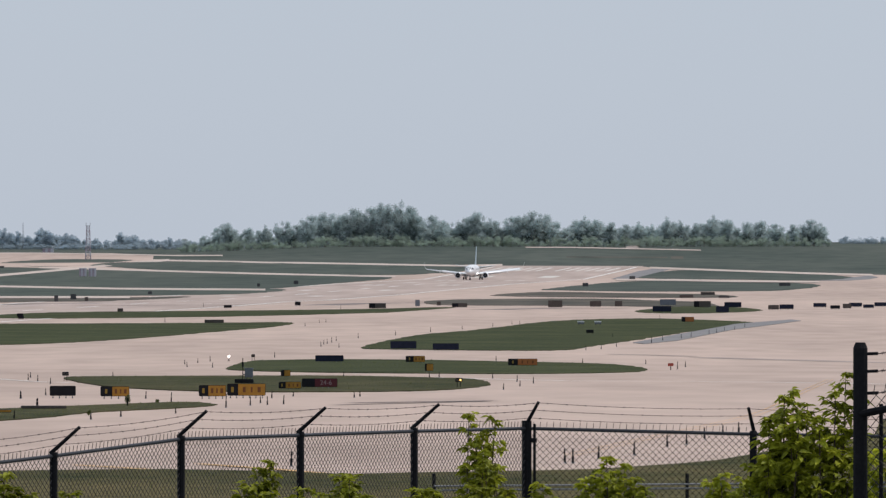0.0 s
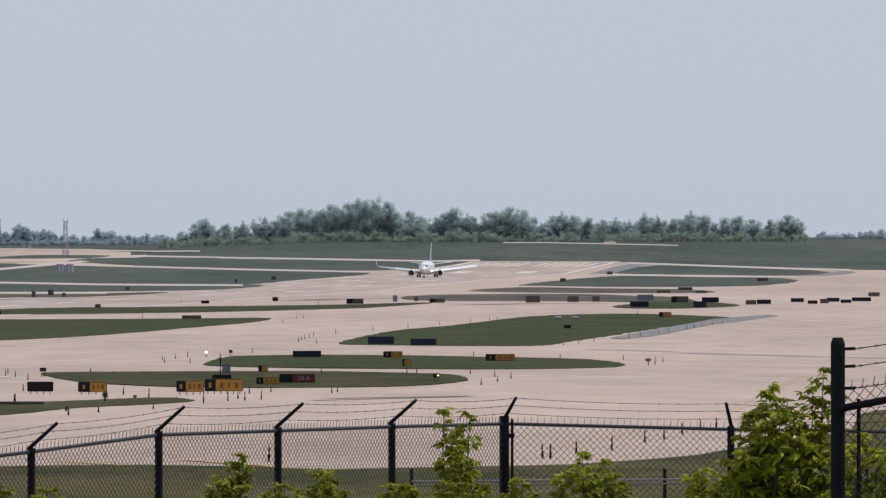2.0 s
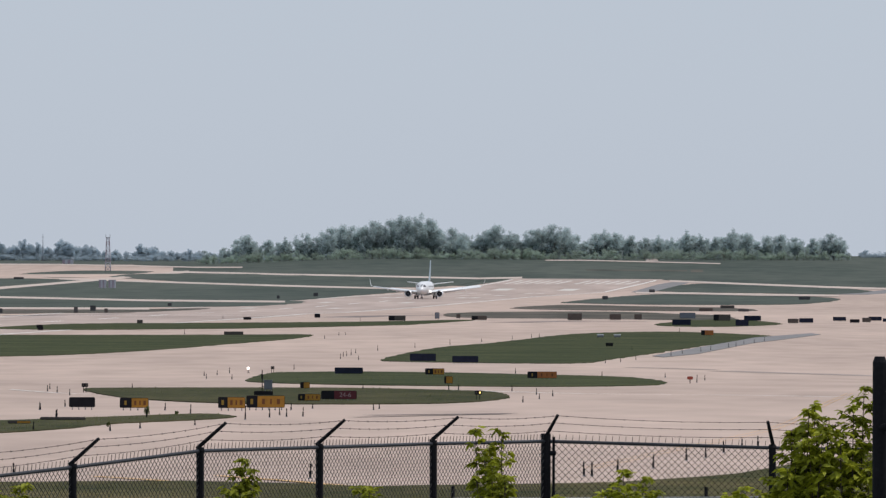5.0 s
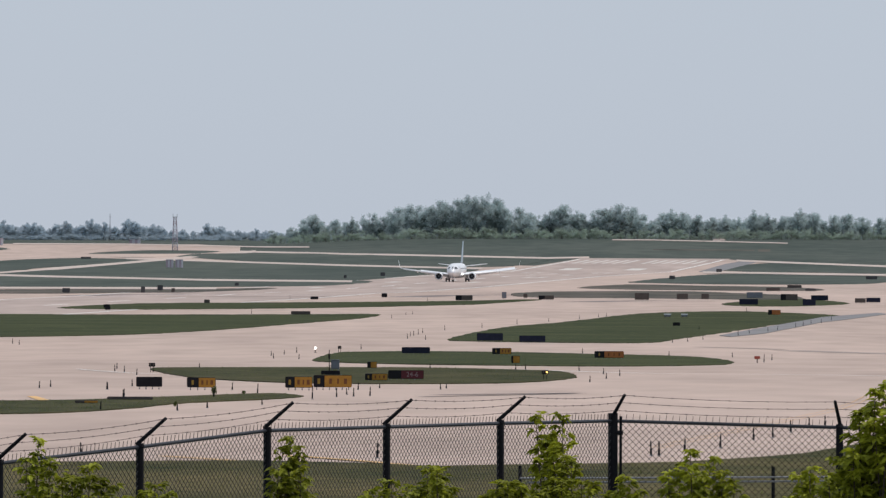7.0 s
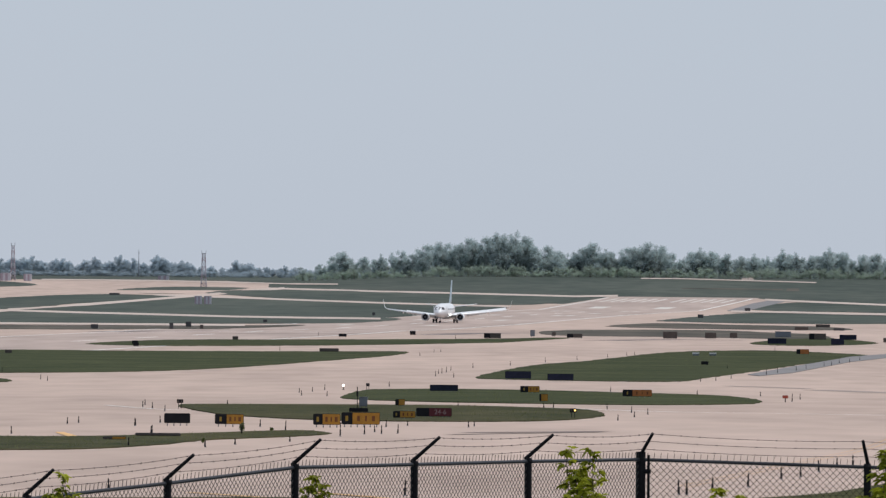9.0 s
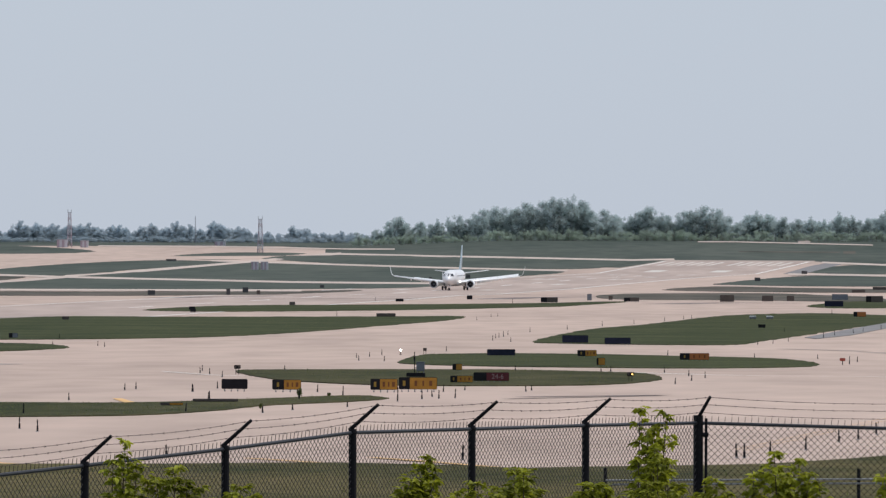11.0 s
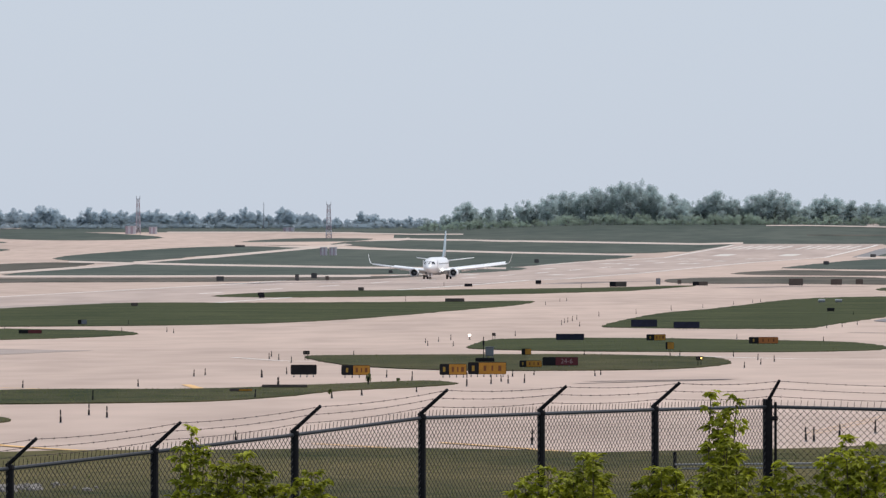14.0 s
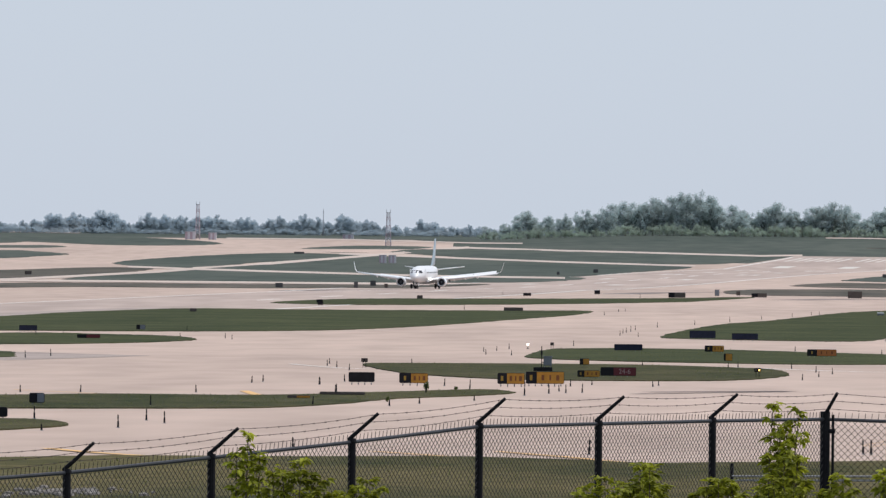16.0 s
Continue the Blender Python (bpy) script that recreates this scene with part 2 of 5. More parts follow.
def inside(x, y, poly):
    hit = False
    for (x0, y0), (x1, y1) in zip(poly, poly[1:] + poly[:1]):
        if (y0 > y) != (y1 > y) and x < (x1 - x0) * (y - y0) / (y1 - y0) + x0:
            hit = not hit
    return hit


def tufts(name, poly, count, tall, rng, label):
    """Loose grass blades over an island, one object."""
    xs, ys = [p[0] for p in poly], [p[1] for p in poly]
    verts, faces, tries = [], [], 0
    while len(faces) < count and tries < count * 6:
        tries += 1
        x, y = rng.uniform(min(xs), max(xs)), rng.uniform(min(ys), max(ys))
        if not inside(x, y, poly):
            continue
        z, a, h = land(x, y) + 0.10, rng.uniform(0, 6.28), tall * rng.uniform(0.4, 1.0) * (1.9 if rng.random() < 0.04 else 1)
        w = h * rng.uniform(0.12, 0.3)
        c, s = math.cos(a) * w, math.sin(a) * w
        k = len(verts)
        verts += [(x - c, y - s, z), (x + c, y + s, z), (x + rng.uniform(-0.5, 0.5) * h, y + rng.uniform(-0.5, 0.5) * h, z + h)]
        faces.append((k, k + 1, k + 2))
    return tagged(raw(name, verts, faces, BLADES), label, "grass", kind="stuff")


# land sheet
gx = [-4000, -1500, -700, -400] + list(range(-300, 301, 20)) + [400, 700, 1500, 4000]
gy = sorted(set(FORM_Y + list(range(-150, 3500, 100)) + list(range(3500, 4950, 50))))
gv = [(x, y, land(x, y)) for y in gy for x in gx]
gf = [(r * len(gx) + c, r * len(gx) + c + 1, (r + 1) * len(gx) + c + 1, (r + 1) * len(gx) + c) for r in range(len(gy) - 1) for c in range(len(gx) - 1)]
tagged(raw("ground", gv, gf, FARGRASS), "haze-dulled green airfield grass running to the wood", kind="structure")

RW_A, RW_B = -229.51, 0.0774


def on_runway(along, across):
    """A point of the runway: metres along its centre line and off it."""
    n = math.hypot(1, RW_B)
    return (RW_A + RW_B * along + across / n, along - RW_B * across / n)


# concrete taxiways and aprons as one sheet
NEAR_EDGE = [(-26.2, 319.6), (-23, 331.4)] + [(-16.4, 333.8), (-13.4, 338.1), (-10.3, 340.3), (-5.9, 331.6), (-3.3, 321.5), (-1.1, 327.5), (3, 333.8), (5.7, 340.3), (9.5, 363.9), (13.5, 396.2), (16.9, 424.3), (21.5, 452), (24.7, 512), (27, 540), (33, 572)]
near = [(-600, 312), (-60, 318)] + curve_through(NEAR_EDGE, False, 4) + [(48, 610), (600, 650)]
far_right = [(83.9, 3571.5), (100.5, 3526.7), (139.9, 3411.6), (164.8, 3364)]
apron = near + [(600, 3420)] + far_right[::-1] + [on_runway(3600, 30), on_runway(3600, -30), on_runway(3400, -32), (-60, 3540), (-100, 3620), (-122, 3800), (-128, 4000), (-150, 4090), (-600, 4090)]
sheet("pavement", apron, 0.05, CONCRETE, 0.05, "pale pinkish concrete taxiways and aprons")

sheet("runway", [on_runway(1200, -30), on_runway(1200, 30), on_runway(3615, 30), on_runway(3615, -30)], 0.065, RUNWAY, 0.06, "pale worn concrete runway with faint tyre marks")

rng = random.Random(4)
ISLANDS = [
    [(-10.4, 1155), (-7.4, 1255.9), (-2.9, 1346.4), (5.9, 1439.8), (14.2, 1550.9), (21.9, 1619.7), (32.7, 1656.5), (41, 1656.5), (50.8, 1607.8), (53.7, 1573.2), (47.7, 1508.1), (35.5, 1366.1), (26.4, 1255.9), (19.6, 1176.8), (15.2, 1127.1), (8.1, 1120.4), (-6, 1134)],
    [(-21.7, 905.4), (-21.5, 1000.4), (-18, 1016.8), (-11.8, 1022.3), (-2.2, 1016.8), (7.3, 1000.4), (16.2, 975), (19.6, 935.1), (19.8, 884.3), (15.9, 857.7), (6.1, 845), (-9.9, 857.7), (-18.3, 877.5)],
    [(-33.6, 803.4), (-30.8, 814.9), (-19.7, 820.7), (-9.4, 820.7), (0.8, 797.8), (3.2, 776.1), (3.8, 740.8), (1.6, 708.6), (-3.6, 687.2), (-14.3, 683.1), (-21, 695.6), (-26.4, 722), (-30.6, 760.5)],
    [(-88.5, 1708.2), (-77.2, 1806.9), (-55.6, 1837.2), (-33.2, 1868.6), (-15.9, 1901), (-1.7, 1951.9), (1.9, 1934.6), (-9.6, 1821.9), (-15, 1792.1), (-41, 1708.2), (-66.1, 1669.1), (-81.8, 1669.1)],
    [(-138.1, 1218.4), (-121.4, 1283.4), (-112.2, 1366.5), (-109.2, 1439.3), (-104.1, 1496.1), (-94.5, 1552.8), (-75.9, 1550.1), (-59.7, 1556.4), (-40.5, 1565.9), (-29, 1578.4), (-26.1, 1558.6), (-28.3, 1489.9), (-33.9, 1413.9), (-43.1, 1292.8), (-52.6, 1213.2), (-65, 1176.9), (-80.8, 1161.4), (-94.8, 1155.3), (-113.2, 1122.2), (-125, 1103.3)],
    [(-113, 1086.6), (-97.9, 1107.9), (-88.6, 1131.2), (-77.9, 1119.6), (-70, 1105.9), (-64.8, 1070.5), (-67.4, 1043), (-74.1, 1019.1), (-82.6, 1006), (-93.2, 985.1), (-105.6, 1015.7)],
    [(-56.3, 526), (-51.9, 548.6), (-45.7, 557.3), (-39.6, 569.4), (-32.4, 568.9), (-28.5, 575.8), (-22.9, 598.7), (-17.8, 616.3), (-15.2, 601.8), (-16.8, 582.7), (-21.4, 558.7), (-23.6, 529.4), (-27.3, 507), (-34.7, 498.7), (-40.5, 494.1), (-45.8, 484.9), (-52.4, 490)],
    [(-44.4, 440.4), (-39.7, 450), (-35.3, 450.9), (-32.4, 434.4), (-33.1, 422.5), (-36, 407.9), (-40.8, 404.9)],
    [(-84.4, 892.6), (-74.3, 905.7), (-69.9, 865.8), (-68.9, 839.1), (-78.3, 827.8)],
    [(71.6, 3312.7), (85.9, 3471.7), (101.6, 3488.5), (136.9, 3390.3), (148.9, 3282.6), (128, 3122.3), (103.6, 3212.8), (74.8, 3267.8)],
    [(29.9, 2646.7), (47.8, 2876.9), (64.7, 3078.9), (80.1, 3078.9), (96.6, 2994.6), (113.7, 2953.9), (117.5, 2822.3), (106.1, 2670.4), (91.3, 2579.7), (58.5, 2558.5), (35.1, 2601.3)],
    [(13, 2410.3), (27.9, 2537.6), (49.3, 2496.8), (71.6, 2457.4), (76.9, 2363.1), (67.5, 2317.6), (31.6, 2340.1)],
    [(-4.5, 2104.3), (0.8, 2231.8), (16.5, 2273.9), (42.1, 2273.9), (56.2, 2159.9), (61.4, 2071.2), (56.7, 1969.4), (27.1, 2005.5), (2, 2023.4)],
    [(39.5, 1852.8), (51.2, 1969.4), (60.4, 1987.3), (66.1, 1868.6), (53.3, 1792.1), (42.1, 1792.1)],
    [(-414, 3862.3), (-387.7, 4094.8), (-359.5, 4373.8), (-303.8, 4172.5), (-256.4, 4041.4), (-226, 3909.3), (-230.4, 3820.9), (-264.3, 3793.7), (-307.2, 3885.9), (-315.3, 3836.1), (-377.8, 3743.3)],
    [(-375.9, 3724.4), (-308.8, 3758), (-291.1, 3772.2), (-279.1, 3721.3), (-288.2, 3674.8), (-301.1, 3664.7), (-361.3, 3579.4)],
    [(-352.5, 3493), (-295.3, 3593.1), (-279.8, 3567.5), (-260.7, 3490.9), (-267.9, 3415.8), (-276, 3359.4), (-325.5, 3225.3)],
    [(-226.5, 3266.8), (-216.8, 3419.3), (-197.9, 3538.3), (-178.3, 3589.6), (-159.3, 3567.3), (-149.2, 3538.8), (-160.1, 3393.7), (-180.7, 3267.9), (-182, 2957.4), (-204.6, 3047.3)],
    [(-181.7, 3680.2), (-178.3, 3780.6), (-162.6, 3854.4), (-133, 3836.5), (-134.4, 3774.9), (-144.9, 3651.6), (-158.8, 3604.4)],
    [(-258.7, 2564.1), (-225.5, 2745.3), (-216.2, 2848.3), (-205.4, 2949.4), (-187, 2864), (-184.4, 2696.3), (-188.2, 2542.5), (-196.1, 2387.4), (-218.9, 2170.1)],
    [(-181.5, 2411.6), (-180.1, 2786), (-175.5, 2851.7), (-148.3, 2777.3), (-114.6, 2718), (-83, 2685.2), (-48.9, 2657.6), (-48.4, 2545.2), (-63.3, 2443.3), (-106.1, 2376.6), (-151, 2382)],
    [(-175.6, 2882.6), (-177.6, 3213.3), (-159.3, 3377.8), (-144.2, 3524.8), (-121.6, 3506.4), (-88.4, 3412), (-49, 3343.5), (-19.7, 3332.6), (-26.2, 3119.5), (-41.3, 2822.7), (-54.9, 2625.5), (-68.8, 2655), (-115.6, 2743), (-151.1, 2830.1)],
    [(-142.6, 3653.3), (-130.3, 3758.4), (-96.9, 3739.5), (-49, 3651.4), (-14.7, 3642.7), (6.8, 3587.8), (-3.1, 3423.2), (-15.7, 3366.5), (-49.5, 3374.7), (-89.3, 3444.5), (-123.3, 3558)],
    [(-206.1, 2043.3), (-183.4, 2232.6), (-158.2, 2271.5), (-129.6, 2268.2), (-88.5, 2306.6), (-67.1, 2362.7), (-72.7, 2261.7), (-99.4, 2107.9), (-132.1, 2084.5), (-157.1, 2070.6), (-195.6, 1939.2)],
    [(-113.2, 2198.4), (-101, 2231.8), (-83.6, 2231.8), (-80.2, 2159.9), (-96.1, 2122.8), (-109.3, 2122.8)],
]
BLADE_COUNT = {0: (16000, 0.09), 1: (18000, 0.09), 2: (20000, 0.09), 4: (14000, 0.10), 5: (5000, 0.10), 6: (22000, 0.08), 7: (5000, 0.08)}
for i, pts in enumerate(ISLANDS):
    line = [(x + rng.gauss(0, 0.00015) * y, y + rng.gauss(0, 1.0) * (min(y, 1700) / 900) ** 2 * (0.5 if y < 1900 else 0.3)) for x, y in curve_through(pts, True, 14)]
    # islands beyond 1950 m use the haze-tinted grass
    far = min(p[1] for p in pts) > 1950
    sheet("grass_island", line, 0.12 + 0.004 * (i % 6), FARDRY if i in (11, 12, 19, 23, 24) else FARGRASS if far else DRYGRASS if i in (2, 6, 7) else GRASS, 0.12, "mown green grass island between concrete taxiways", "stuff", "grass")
    if i in BLADE_COUNT:
        n, tall = BLADE_COUNT[i]
        tufts("grass_tufts", line, n, tall, rng, "rough green grass blades on the island")
bank = [(-14, 135)] + [(-28, 300)] + [(x, y - 1) for x, y in NEAR_EDGE] + [(40, 420), (14, 135)]
sheet("grass_verge", bank, 0.10, VERGE, 0.1, "darker rough grass verge beyond the fence", "stuff", "grass")
tufts("grass_tufts", bank, 9000, 0.08, rng, "rough green grass blades on the verge")

for i, pts in enumerate([
    [(-161.1, 3605.8), (-116.5, 3513), (-67.1, 3413.3), (-17.6, 3336.5), (-17.4, 3295.4), (-66.3, 3370.4), (-115, 3467.5), (-158.9, 3558)],
    [(-123.7, 3845.6), (-73.1, 3718.3), (-26.3, 3664.7), (6.9, 3630.4), (24, 3652.3), (23.8, 3617.2), (6.8, 3594.4), (-26, 3629.9), (-72.4, 3680.3), (-122, 3791.7)],
    [(-181.8, 2985), (-176, 3296), (-161.3, 3419.6), (-146.1, 3570.4), (-130.1, 3751.3), (-116.8, 3853.6), (-114.6, 3782.6), (-127.7, 3683.7), (-143.5, 3508), (-158.6, 3362.3), (-172.3, 3226.3), (-173.8, 2853.6)],
    [(-207.9, 3053.8), (-180.2, 2928.8), (-151.5, 2837.5), (-115.9, 2749.8), (-96.8, 2697.9), (-76, 2676.3), (-52.2, 2659.3), (-50.9, 2591), (-74, 2606.4), (-94.3, 2626.4), (-112.8, 2675.5), (-147.3, 2758.4), (-174.2, 2832), (-199.5, 2930)],
    [(-201, 2340.4), (-197.1, 2400), (-189.1, 2554), (-179.4, 2774.8), (-178.5, 2946.3), (-171.3, 2827.7), (-173.6, 2684.6), (-183.6, 2480.5), (-190.3, 2316.8), (-194.2, 2261.1)],
    [(-202.8, 2361.1), (-165.1, 2370.4), (-135.2, 2366.8), (-100, 2371.9), (-82.2, 2374.4), (-79.6, 2297.3), (-96.7, 2294.9), (-130.9, 2290.2), (-159.7, 2293.5), (-196.2, 2284.8)],
    [(37.3, 4083.6), (55.1, 4083.6), (79.8, 4042.2), (113.7, 3989.1), (113, 3963.5), (79.3, 4012.9), (54.7, 4050), (37, 4050)],
    [(-416.8, 4849.3), (-395, 4805.3), (-347.9, 4737.3), (-334.5, 4554.7), (-379.5, 4617.6), (-400.3, 4658.2)],
    [(-235.1, 4111.3), (-183.2, 4100.4), (-140.2, 4043.4), (-96.2, 3946.2), (-95.2, 3907.1), (-138.7, 3999.5), (-181.2, 4055), (-232.1, 4058.4)],
    [(82, 3585.8), (98.7, 3542.1), (138.4, 3427.5), (160.7, 3379.4), (158.5, 3332.6), (136.4, 3379.4), (97.4, 3493.8), (81, 3542.1)],
    [(62.3, 3257.5), (83.9, 3226.9), (101.1, 3135.3), (128.7, 3091.5), (123.4, 2965.4), (97, 3006.5), (80.4, 3091.5), (60, 3135.3)],
]):
    sheet("taxiway", pts, 0.16 + 0.005 * i, PALE_CONCRETE, 0.05, "narrow pale concrete taxiway across the grass")

sheet("asphalt_shoulder", [(25.6, 1218.2), (35.1, 1349.9), (49.8, 1543.3), (63, 1635.4), (63.8, 1611.3), (46.6, 1443.5), (32.5, 1250.7), (26.8, 1202.6)], 0.14, ASPHALT, 0.08, "grey asphalt shoulder beside the grass island")
sheet("asphalt_shoulder", [(60.6, 3251.6), (75, 3470.2), (83.4, 3551), (88.2, 3520.2), (75.8, 3357.3), (67.9, 3251.6)], 0.145, ASPHALT, 0.08, "grey asphalt shoulder at the runway end")
sheet("asphalt_shoulder", [(128.3, 3129), (149.7, 3299.8), (158.1, 3345.5), (159, 3299.8), (140, 3129)], 0.14, ASPHALT, 0.08, "grey asphalt shoulder at a taxiway bend")

# painted lines, worn streaks and heat-shimmer streaks
PAINT = {"yellow": YELLOW_PAINT, "white": WHITE_PAINT, "dark": DARK_STREAK, "stain": RUBBER_STAIN}
WORDS = {"yellow": "faded yellow taxiway line", "white": "white painted pavement line", "dark": "dark wear and shimmer streak on the concrete", "stain": "greyish tyre streak on the concrete"}
for k, width, pts in [
    ('yellow', 0.5, [(-14.6, 358.1), (-12.2, 346.1), (-9.8, 332.8)]),
    ('yellow', 0.5, [(-9.8, 363.1), (-6.5, 341.6), (-3.7, 320.5)]),
    ('yellow', 0.055, [(5.3, 394.3), (10.4, 452.6), (18.7, 548.5), (25.4, 659.3), (33.4, 785.8)]),
    ('yellow', 0.055, [(5.5, 389.7), (10.7, 448.6), (19.1, 545.5), (25.9, 659.3), (33.9, 785.8)]),
    ('white', 0.7, [(-1.2, 807.9), (10.5, 775.1), (24.7, 764.8), (38.7, 740.1)]),
    ('yellow', 0.6, [(-27.5, 357.5), (-24.7, 342.7), (-21.5, 329.7)]),
    ('yellow', 0.3, [(-47.7, 591), (-41.8, 574.8), (-39.4, 566.6)]),
    ('white', 0.5, [(-104.2, 1975.2), (-75.8, 2076.2), (-46.9, 2060), (-23.1, 2011.4)]),
    ('dark', 1.6, [(-6.3, 613.5), (-1.7, 620.1), (3.4, 626.9)]),
    ('dark', 1.0, [(-7.2, 601.8), (-2.4, 612.1), (3, 623.1)]),
    ('stain', 4.0, [(29.8, 1044.5), (35.7, 1027.5), (42.1, 1011), (52, 980)]),
    ('stain', 2.0, [(20, 1080.5), (25.1, 1068), (29.4, 1056)]),
    # five far streaks draw the dark lines of heat shimmer onto the concrete
    ('dark', 12, [(-132.3, 2097.5), (-122.6, 2157.5), (-113, 2190)]),
    ('dark', 10, [(-101.3, 2029.5), (-92.8, 2066), (-78.2, 2075)]),
    ('dark', 7, [(-73.9, 2009), (-60.8, 2026), (-45.3, 2020)]),
    ('dark', 10, [(-28.3, 2023), (-16.2, 2075), (-3.2, 2090)]),
    ('dark', 9, [(9, 1885), (23.7, 1925), (38.2, 1925)]),
    ('white', 0.4, [(-39.9, 798), (-34.9, 769), (-31, 756.5)]),
    ('dark', 1.6, [(-84.2, 2092.7), (-61.6, 2171.1), (-30.9, 2209.8), (-3.2, 2133.8), (14.9, 2060)]),
]:
    sheet("pavement_line", stripe(pts, width), 0.075 if k in ("dark", "stain") else 0.085, PAINT[k], 0.0, WORDS[k])
sheet("pavement_stain", [(-80.6, 912.6), (-70.6, 901.7), (-64.4, 886.6), (-57, 873.8), (-61.1, 841.1), (-65.5, 810.3), (-70, 792.9)], 0.072, RUBBER_STAIN, 0.0, "greyish worn patch on the concrete")
sheet("pavement_stain", [(-119.1, 1302), (-117.8, 1435.3), (-112.3, 1504.8), (-104.8, 1547.4), (-96.5, 1568.6), (-103.8, 1490.5), (-110.4, 1408.9), (-115.1, 1258.4)], 0.072, RUBBER_STAIN, 0.0, "greyish worn patch on the concrete")
sheet("pavement_marking", [(-33.2, 597), (-32.6, 597.5), (-30.2, 571.3), (-30.9, 570.7)], 0.085, YELLOW_PAINT, 0.0, "yellow painted arrow wedge on the concrete")
sheet("gravel_patch", [(81.9, 4050), (87.5, 4053), (93.2, 4290), (87.6, 4290)], 0.06, RUBBER_STAIN, 0.0, "pale bare gravel patch in the field")
sheet("gravel_patch", [(95.1, 3771.5), (100.4, 3774), (101.9, 3833), (96.6, 3830)], 0.06, FARDRY, 0.0, "dry brownish grass patch in the field")
sheet("gravel_patch", [(52, 3800), (94, 3790), (95, 3818), (52, 3826)], 0.055, FARDRY, 0.0, "dry brownish grass strip in the field")
for side in (-28.6, 28.6):
    sheet("runway_edge_line", [on_runway(1300, side - 0.45), on_runway(1300, side + 0.45), on_runway(3590, side + 0.45), on_runway(3590, side - 0.45)], 0.085, WHITE_PAINT, 0.0, "white runway edge line")
for k in range(12):
    c = (k - 5.5) * 3.9 + (1.8 if k > 5 else -1.8)
    sheet("runway_threshold_bar", [on_runway(3475, c - 0.7), on_runway(3475, c + 0.7), on_runway(3568, c + 0.7), on_runway(3568, c - 0.7)], 0.085, WORN_PAINT, 0.0, "white threshold bar on the runway")
for along, offs, wide, long in ((3290, (12.0,), 6.0, 46), (3120, (10.0, 14.0), 2.4, 26), (2960, (11.5,), 3.0, 30), (2820, (10.0, 14.0), 2.4, 30), (2590, (11.5,), 3.0, 34), (2370, (11.5,), 3.0, 30)):
    for o in offs:
        for s in (-1, 1):
            c = o * s
            sheet("runway_touchdown_bar", [on_runway(along, c - wide / 2), on_runway(along, c + wide / 2), on_runway(along + long, c + wide / 2), on_runway(along + long, c - wide / 2)], 0.085, WORN_PAINT, 0.0, "white touchdown bar on the runway")
for k in range(14):
    y = 1750 + 100 * k
    sheet("runway_centre_dash", [on_runway(y, -0.45), on_runway(y, 0.45), on_runway(y + 36, 0.45), on_runway(y + 36, -0.45)], 0.085, WHITE_PAINT, 0.0, "white centre line dash on the runway")


# ---- aircraft ----
def ring_loft(bm, rings, cap=True):
    loops = [[bm.verts.new(p) for p in r] for r in rings]
    n = len(loops[0])
    for a, b in zip(loops, loops[1:]):
        for i in range(n):
            bm.faces.new((a[i], a[(i + 1) % n], b[(i + 1) % n], b[i]))
    if cap:
        bm.faces.new(loops[0][::-1])
        bm.faces.new(loops[-1])
    bmesh.ops.recalc_face_normals(bm, faces=bm.faces[:])


def oval(y, rx, rz, cz, n=28):
    return [(rx * math.cos(2 * math.pi * i / n), y, cz + rz * math.sin(2 * math.pi * i / n)) for i in range(n)]


def aerofoil(lead, chord, thick, at, across="x"):
    """A wing section: leading edge y, chord, thickness; at is the (x, z) of its plane."""
    prof = [(0, 0), (0.06, 0.55), (0.25, 1.0), (0.6, 0.7), (1, 0.06), (1, -0.06), (0.6, -0.35), (0.25, -0.55), (0.06, -0.4)]
    if across == "x":
        return [(at[0], lead + u * chord, at[1] + w * thick / 2) for u, w in prof]
    return [(at[0] + w * thick / 2, lead + u * chord, at[1]) for u, w in prof]


